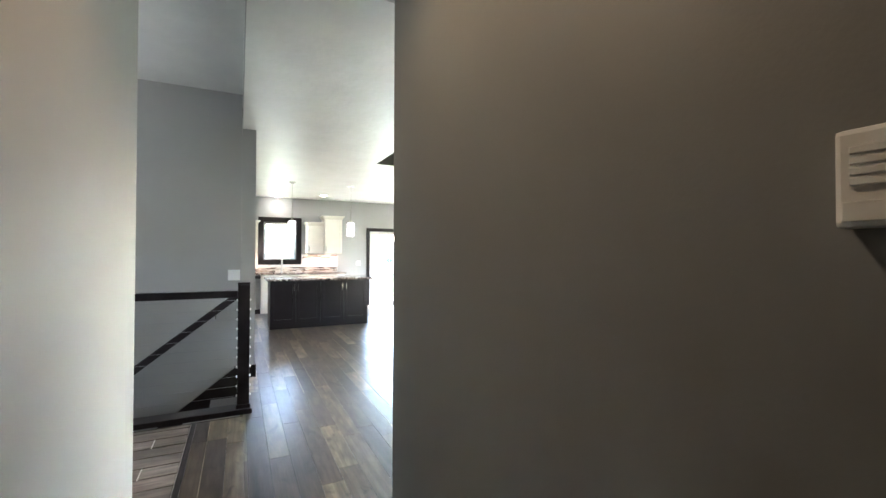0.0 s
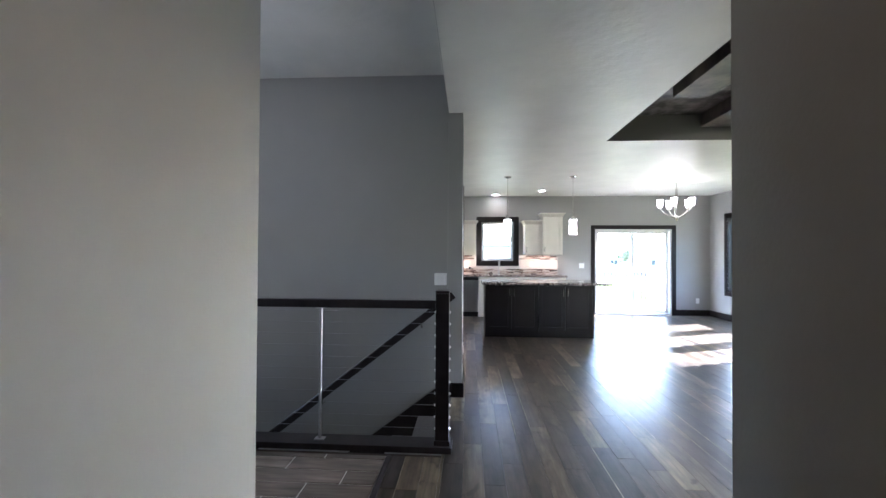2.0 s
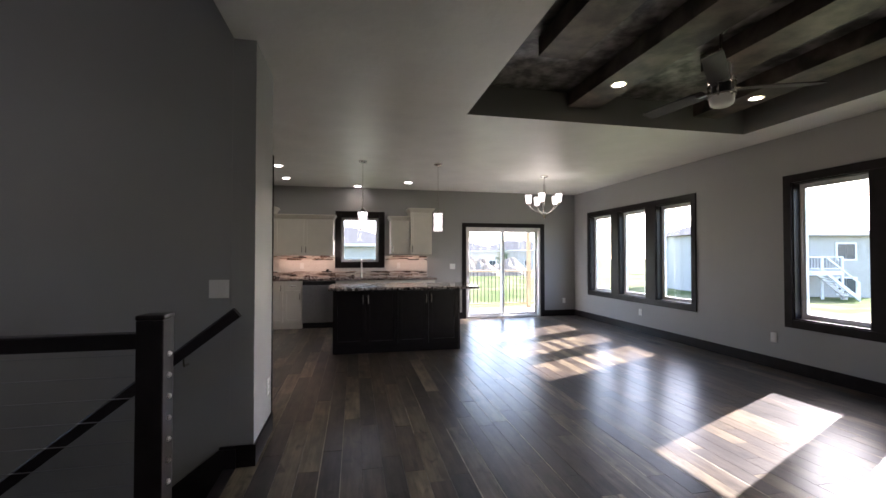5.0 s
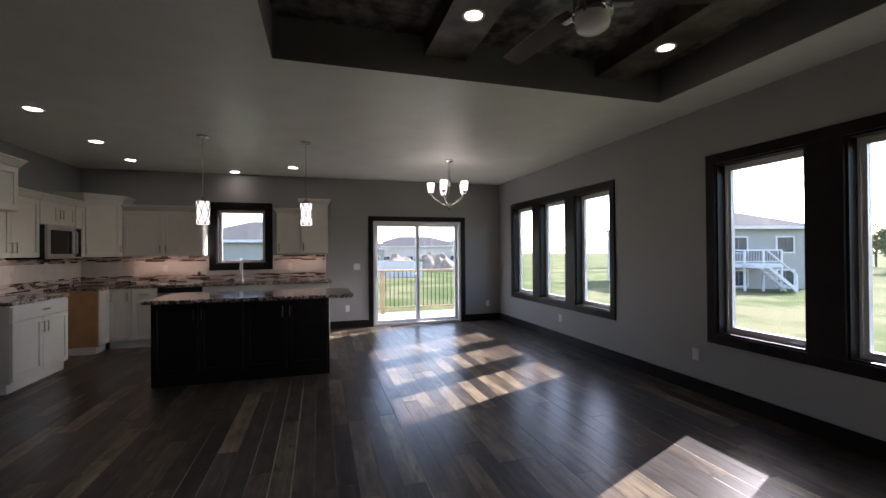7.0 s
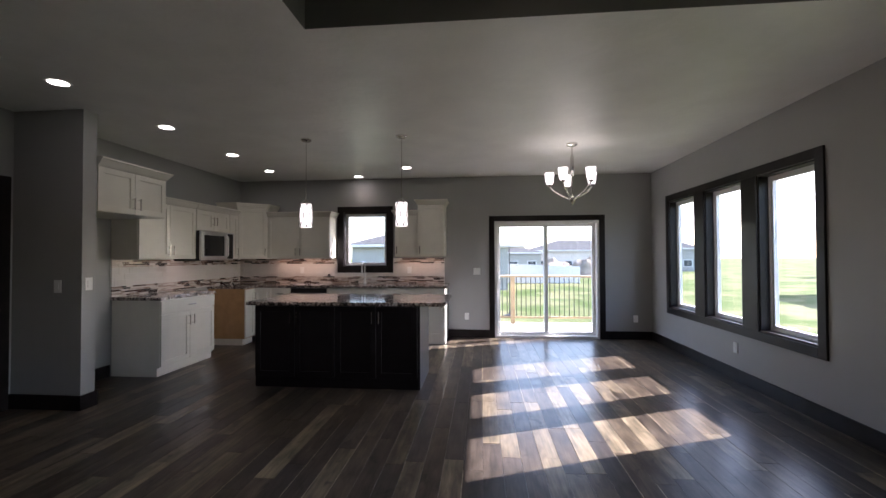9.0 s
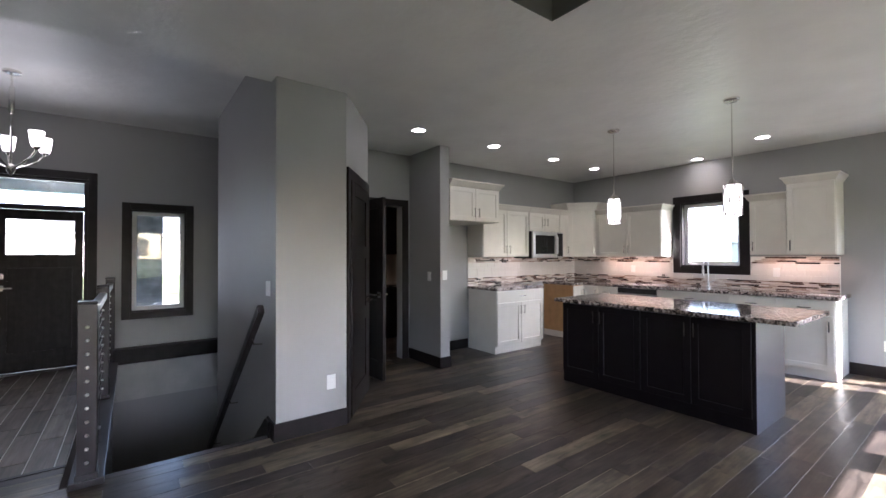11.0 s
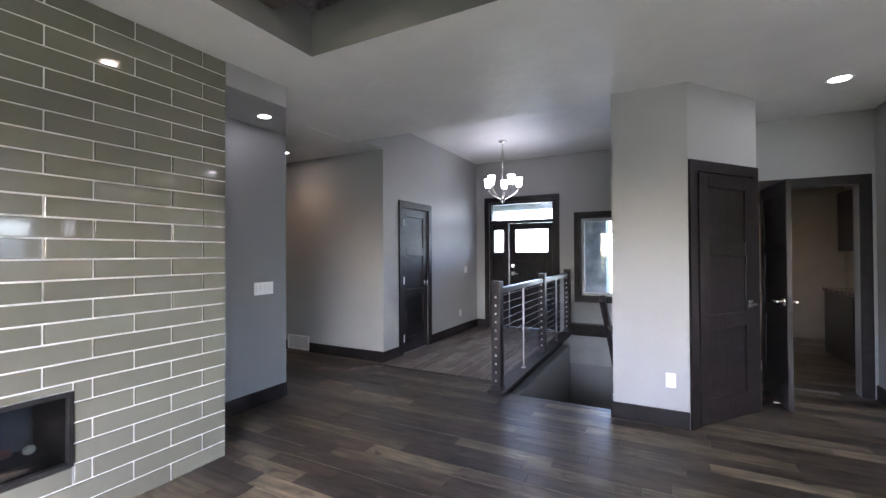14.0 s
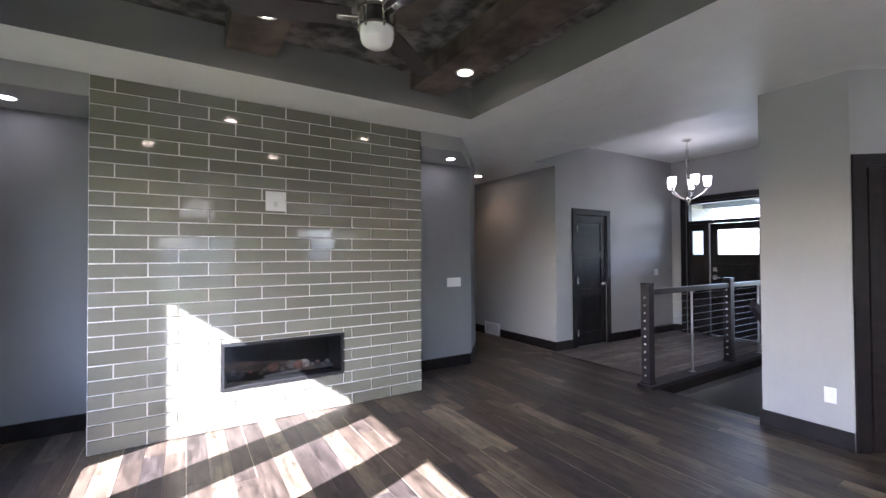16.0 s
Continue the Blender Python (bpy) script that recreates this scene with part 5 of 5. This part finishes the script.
house(31.5, 26.1, -12, 11, 9, 4.55, SIDING, ROOF, "grey two-storey house with a white balcony and stair", 3, 2, roof_h=1.85, balcony=True, sill=0.75, storey=2.45)
house(20, 78, 0, 17, 11, 3.9, SIDINGP, ROOF, "pale tan house with a low hip roof", 4, 1, roof_h=1.9)
house(8, 72, 6, 9, 8, 3.5, SIDING, ROOF, "grey-blue house with a low hip roof", 3, 1, roof_h=1.3)
house(-1.5, 38, 0, 13, 9, 3.9, SIDING, ROOF, "grey house behind the kitchen", 3, 1, roof_h=1.7)
house(34, 84, -20, 16, 11, 4.2, SIDING, ROOF, "grey house with a hip roof far across the lawn", 4, 1)
house(66, 62, -45, 16, 11, 4.2, SIDINGP, ROOF, "pale house with a hip roof far across the lawn", 4, 1)
house(88, 20, -85, 16, 11, 4.6, SIDINGP, ROOF, "pale house far beyond the lawn", 4, 1)
# patio umbrella on the lawn behind the deck
um = thing("patio_umbrella", (4.2, 24.0, GZ), "open patio umbrella with a tan canopy on the lawn", "umbrella")
part("base", lathe(bmesh.new(), [(0.28, 0.0), (0.28, 0.06), (0.06, 0.12), (0.03, 0.3)]), BLACK, um)
part("pole", rod(bmesh.new(), (0, 0, 0.1), (0, 0, 3.75), 0.025), BLACK, um)
bm = bmesh.new()
tip = bm.verts.new((0, 0, 3.8))
rim = [bm.verts.new((0.95 * math.cos(k * math.pi / 4), 0.95 * math.sin(k * math.pi / 4), 3.42)) for k in range(8)]
low = [bm.verts.new((0.95 * math.cos(k * math.pi / 4), 0.95 * math.sin(k * math.pi / 4), 3.30)) for k in range(8)]
for k in range(8):
    bm.faces.new((tip, rim[k], rim[(k + 1) % 8]))
    bm.faces.new((rim[k], low[k], low[(k + 1) % 8], rim[(k + 1) % 8]))
part("canopy", bm, SIDINGP, um, "tan fabric canopy")
# porch
pr = thing("porch", (0, 0, 0), "concrete porch with a stone-faced column", "porch", kind="structure")
part("slab", boxes((-6.2, -3.5, 1.6, 5.6, -0.5, -0.03)), CONC, pr)
col = part("column", boxes((-4.45, -4.0, 4.05, 4.5, -0.03, 2.9)), STONE, pr, "grey ledge stone column")
rc = random.Random(3)
for r in range(24):
    y = 4.05
    while y < 4.5:
        w = min(rc.choice((0.12, 0.18, 0.25)), 4.5 - y)
        if w > 0.03:
            part("stone", boxes((-4.0, -3.985 + rc.uniform(0, 0.02), y + 0.004, y + w - 0.004, r * 0.12, r * 0.12 + 0.112)), STONE, col)
        y += w
part("beam", boxes((-6.1, -5.8, 1.6, 5.6, 2.44, 2.9)), FENCE, pr)
part("porch_ceiling", boxes((-6.1, -3.69, 1.62, 5.6, 2.9, 2.96)), FENCE, pr)
part("side_wall", boxes((-6.2, -3.49, 1.5, 1.62, -0.03, 3.0)), SIDINGP, pr)
for k in range(20):
    part("clapboard", boxes((-6.2, -3.5, 1.62, 1.636, k * 0.15, k * 0.15 + 0.14)), SIDINGP, pr)
house(-38, 6, 90, 18, 11, 3.4, SIDINGP, ROOF, "pale house across the street", 4, 1, z=-0.2)


def dirt_mound(x, y, w, d, h):
    """A heap of dug soil with an uneven ridge."""
    bm = bmesh.new()
    n = 22
    grid = [[None] * (n + 1) for _ in range(n + 1)]
    for i in range(n + 1):
        for j in range(n + 1):
            u, v = 2 * i / n - 1, 2 * j / n - 1
            up = max(0.0, 1 - u * u) ** 0.8 * max(0.0, 1 - v * v)
            lump = 1 + 0.45 * noise.noise(Vector((u * 2.2 + x, v * 2.2, 0.3))) + 0.2 * noise.noise(Vector((u * 6 + x, v * 6, 0.7)))
            grid[i][j] = bm.verts.new((x + u * w / 2, y + v * d / 2, GZ - 0.6 + up * lump * (h + 0.6)))
    for i in range(n):
        for j in range(n):
            bm.faces.new((grid[i][j], grid[i + 1][j], grid[i + 1][j + 1], grid[i][j + 1]))
    tagged(new("dirt_mound", mesh_of("dirt_mound", bm, SOIL)), "brown heap of dug soil on the far lawn", "dirt mound", "dirt mounds")


SOIL = mat("dug_soil", (0.24, 0.19, 0.145), 0.95, vary=0.4, scale=1.2, bump=0.6, bump_scale=8)
dirt_mound(18.0, 62.0, 8.5, 5.0, 2.7)
dirt_mound(13.2, 63.0, 7.0, 5.0, 2.2)
dirt_mound(24.0, 63.5, 8.0, 5.0, 2.0)


def tree(x, y, h, z):
    o = thing("tree", (x, y, z), "distant leafy tree with an uneven crown", "tree", "distant trees")
    rr = random.Random(int(x * 7 + y))
    bm = bmesh.new()
    rod(bm, (0, 0, -0.3), (0, 0, h * 0.4), 0.16)
    for k in range(7):
        a = rr.uniform(0, 6.28)
        rod(bm, (0, 0, h * rr.uniform(0.25, 0.4)), (math.cos(a) * h * 0.25, math.sin(a) * h * 0.25, h * rr.uniform(0.5, 0.8)), 0.05, 5)
    part("trunk", bm, BARK, o)
    bm = bmesh.new()
    for k in range(700):
        u = Vector((rr.gauss(0, 1), rr.gauss(0, 1), rr.gauss(0, 1))).normalized() * rr.random() ** 0.4
        p = Vector((u.x * h * 0.36, u.y * h * 0.36, h * 0.66 + u.z * h * 0.34)) * (1 + 0.2 * noise.noise(u * 3))
        q = Euler((rr.uniform(0, 6), rr.uniform(0, 6), rr.uniform(0, 6))).to_matrix()
        s = h * rr.uniform(0.02, 0.045)
        bm.faces.new([bm.verts.new(p + q @ Vector(c) * s) for c in ((-1, 0, 0), (0, -0.6, 0.1), (1, 0, 0), (0, 0.6, 0.1))])
    part("crown", bm, LEAF, o)


for x, y, h in ((58, 40, 5), (66, 35, 6), (74, 38, 5), (51, 62, 6), (27, 74, 4), (90, 5, 7), (-6, 80, 7), (85, 46, 6)):
    tree(x, y, h, GZ)

# ---- small pieces last: fireplace tiles, foyer tiles, floor planks ----
cache = {}


def slab_mesh(kind, lx, ly, lz, material, ch=0.0015):
    """A shared chamfered block centred in plan, its top at z 0; the chamfer runs round the top."""
    key = (kind, round(lx, 3), round(ly, 3), round(lz, 3))
    if key not in cache:
        bm = bmesh.new()
        a, b = lx / 2, ly / 2
        lo = [bm.verts.new((sx * a, sy * b, -lz)) for sx, sy in ((-1, -1), (1, -1), (1, 1), (-1, 1))]
        mi = [bm.verts.new((sx * a, sy * b, -ch)) for sx, sy in ((-1, -1), (1, -1), (1, 1), (-1, 1))]
        hi = [bm.verts.new((sx * (a - ch), sy * (b - ch), 0)) for sx, sy in ((-1, -1), (1, -1), (1, 1), (-1, 1))]
        bm.faces.new(hi)
        for p, q in ((lo, mi), (mi, hi)):
            for i in range(4):
                bm.faces.new((p[i], p[(i + 1) % 4], q[(i + 1) % 4], q[i]))
        cache[key] = mesh_of(kind, bm, material)
    return cache[key]


TH, TL, J = C / 26, 0.402, 0.0105
for r in range(26):
    z0, z1 = r * TH, (r + 1) * TH
    x = FX0 + (0.36 if r % 2 == 0 else 0.163)
    edges = [FX0]
    while x < FX1 - 0.01:
        edges.append(x)
        x += TL
    edges.append(FX1)
    for a, b in zip(edges, edges[1:]):
        spans = [(a, b, z0, z1)]
        if b > BX0 and a < BX1 and z1 > BZ0 and z0 < BZ1:
            spans = [s for s in ((a, min(b, BX0), z0, z1), (max(a, BX1), b, z0, z1)) if s[1] - s[0] > 0.015]
            m0, m1 = max(a, BX0), min(b, BX1)
            if z0 < BZ0 - 0.015:
                spans.append((m0, m1, z0, BZ0))
            if z1 > BZ1 + 0.015:
                spans.append((m0, m1, BZ1, z1))
        for p, q, lo, hi in spans:
            if q - p < 0.012:
                continue
            t = new("tile", slab_mesh("tile", q - p - J, hi - lo - J, 0.012, TILEFP, 0.002))
            t.parent = fp
            t.matrix_basis = pose((p + q) / 2, FY, (lo + hi) / 2, -90, 0, 0) @ pose(0, 0, 0, random.uniform(-0.15, 0.15), random.uniform(-0.15, 0.15), 0)

ft = thing("floor_foyer", (0, 0, 0), "wood-look porcelain plank tiles with pale grout", "floor", kind="structure")
part("grout_bed", boxes((-3.54, -0.385, 2.2, 3.79, -0.006, -0.003)), GROUT, ft)
k = 0
y = 2.2
while y < 3.79:
    y1 = min(y + 0.153, 3.79)
    x = -0.39 + (0.20 * (k % 3))
    while x > -3.54:
        x0 = max(x - 0.61, -3.54)
        xa = min(x, -0.39)
        if xa - x0 > 0.03:
            t = new("tile", slab_mesh("floor_tile", xa - x0 - 0.008, y1 - y - 0.008, 0.006, FTILE, 0.001))
            t.parent = ft
            t.location = ((xa + x0) / 2, (y + y1) / 2, 0.001)
        x = x0 if x0 > -3.54 else -9
    y = y1
    k += 1
struct("floor_transition", boxes((-0.39, -0.355, 2.2, 3.79, -0.004, 0.006), bevel=0.002), STAIN, "dark strip between tile and planks", "trim")
floor = bpy.data.objects["floor"]
rp = random.Random(12)
near, rest = [], []
PW = 0.13
for x0, x1, y0, y1 in ((-0.02, 5.65, 2.07, 10.83), (-0.355, -0.02, 2.2, 3.79), (-1.47, -0.02, 5.14, 10.83), (-0.48, -0.02, 2.07, 2.2), (-0.48, 1.1, -3.5, 2.07), (-4.76, -1.47, 5.72, 7.9)):
    c = math.floor(x0 / PW)
    while c * PW < x1 - 0.004:
        a, b = max(x0, c * PW), min(x1, (c + 1) * PW)
        c += 1
        if b - a < 0.01:
            continue
        y = y0 - rp.uniform(0, 0.9)
        while y < y1:
            l = rp.choice((0.55, 0.7, 0.9, 1.1, 1.3))
            p, q = max(y, y0), min(y + l, y1)
            y += l
            if q - p > 0.012:
                (near if (1.5 < p < 7.6 and 0.2 < a < 4.6) else rest).append((a, b, p, q))
near.sort(key=lambda s: abs((s[0] + s[1]) / 2 - 2.4) + abs((s[2] + s[3]) / 2 - 4.6))
rest += near[300:]


def plank_faces(vs, fs, mats, a, b, p, q, z, worn):
    """One plank with eased edges; a worn one shows a pale strip along one long edge."""
    i, ch = len(vs), 0.0007
    w = rp.uniform(0.003, 0.006) if worn else ch
    vs += [(a, p, z - 0.007), (b, p, z - 0.007), (b, q, z - 0.007), (a, q, z - 0.007), (a, p, z - ch), (b, p, z - ch), (b, q, z - ch), (a, q, z - ch),
           (a + w, p + ch, z), (b - ch, p + ch, z), (b - ch, q - ch, z), (a + w, q - ch, z)]
    fs += [(i + 8, i + 9, i + 10, i + 11)] + [(i + o + k, i + o + (k + 1) % 4, i + o + 4 + (k + 1) % 4, i + o + 4 + k) for o in (0, 4) for k in range(4)]
    mats += [0] * 8 + [1 if worn else 0]


def plank_mesh(name, vs, fs, mats, wood):
    me = bpy.data.meshes.new(name)
    me.from_pydata(vs, [], fs)
    me.materials.append(wood)
    me.materials.append(WORN)
    me.polygons.foreach_set("material_index", mats)
    return me


for a, b, p, q in near[:300]:
    vs, fs, mats = [], [], []
    hx, hy = (b - a) / 2 - 0.0005, (q - p) / 2 - 0.0005
    plank_faces(vs, fs, mats, -hx, hx, -hy, hy, 0.0, rp.random() < 0.22)
    t = new("plank", plank_mesh("plank", vs, fs, mats, PLANK))
    t.parent = floor
    t.location = ((a + b) / 2, (p + q) / 2, rp.uniform(-0.0006, 0.0006))
vs, fs, mats = [], [], []
for a, b, p, q in rest:
    plank_faces(vs, fs, mats, a + 0.0005, b - 0.0005, p + 0.0005, q - 0.0005, rp.uniform(-0.0006, 0.0006), rp.random() < 0.22)
ob = new("planks", plank_mesh("planks", vs, fs, mats, PLANKS))
ob.parent = floor
tagged(ob, "further dark planks", kind="stuff")
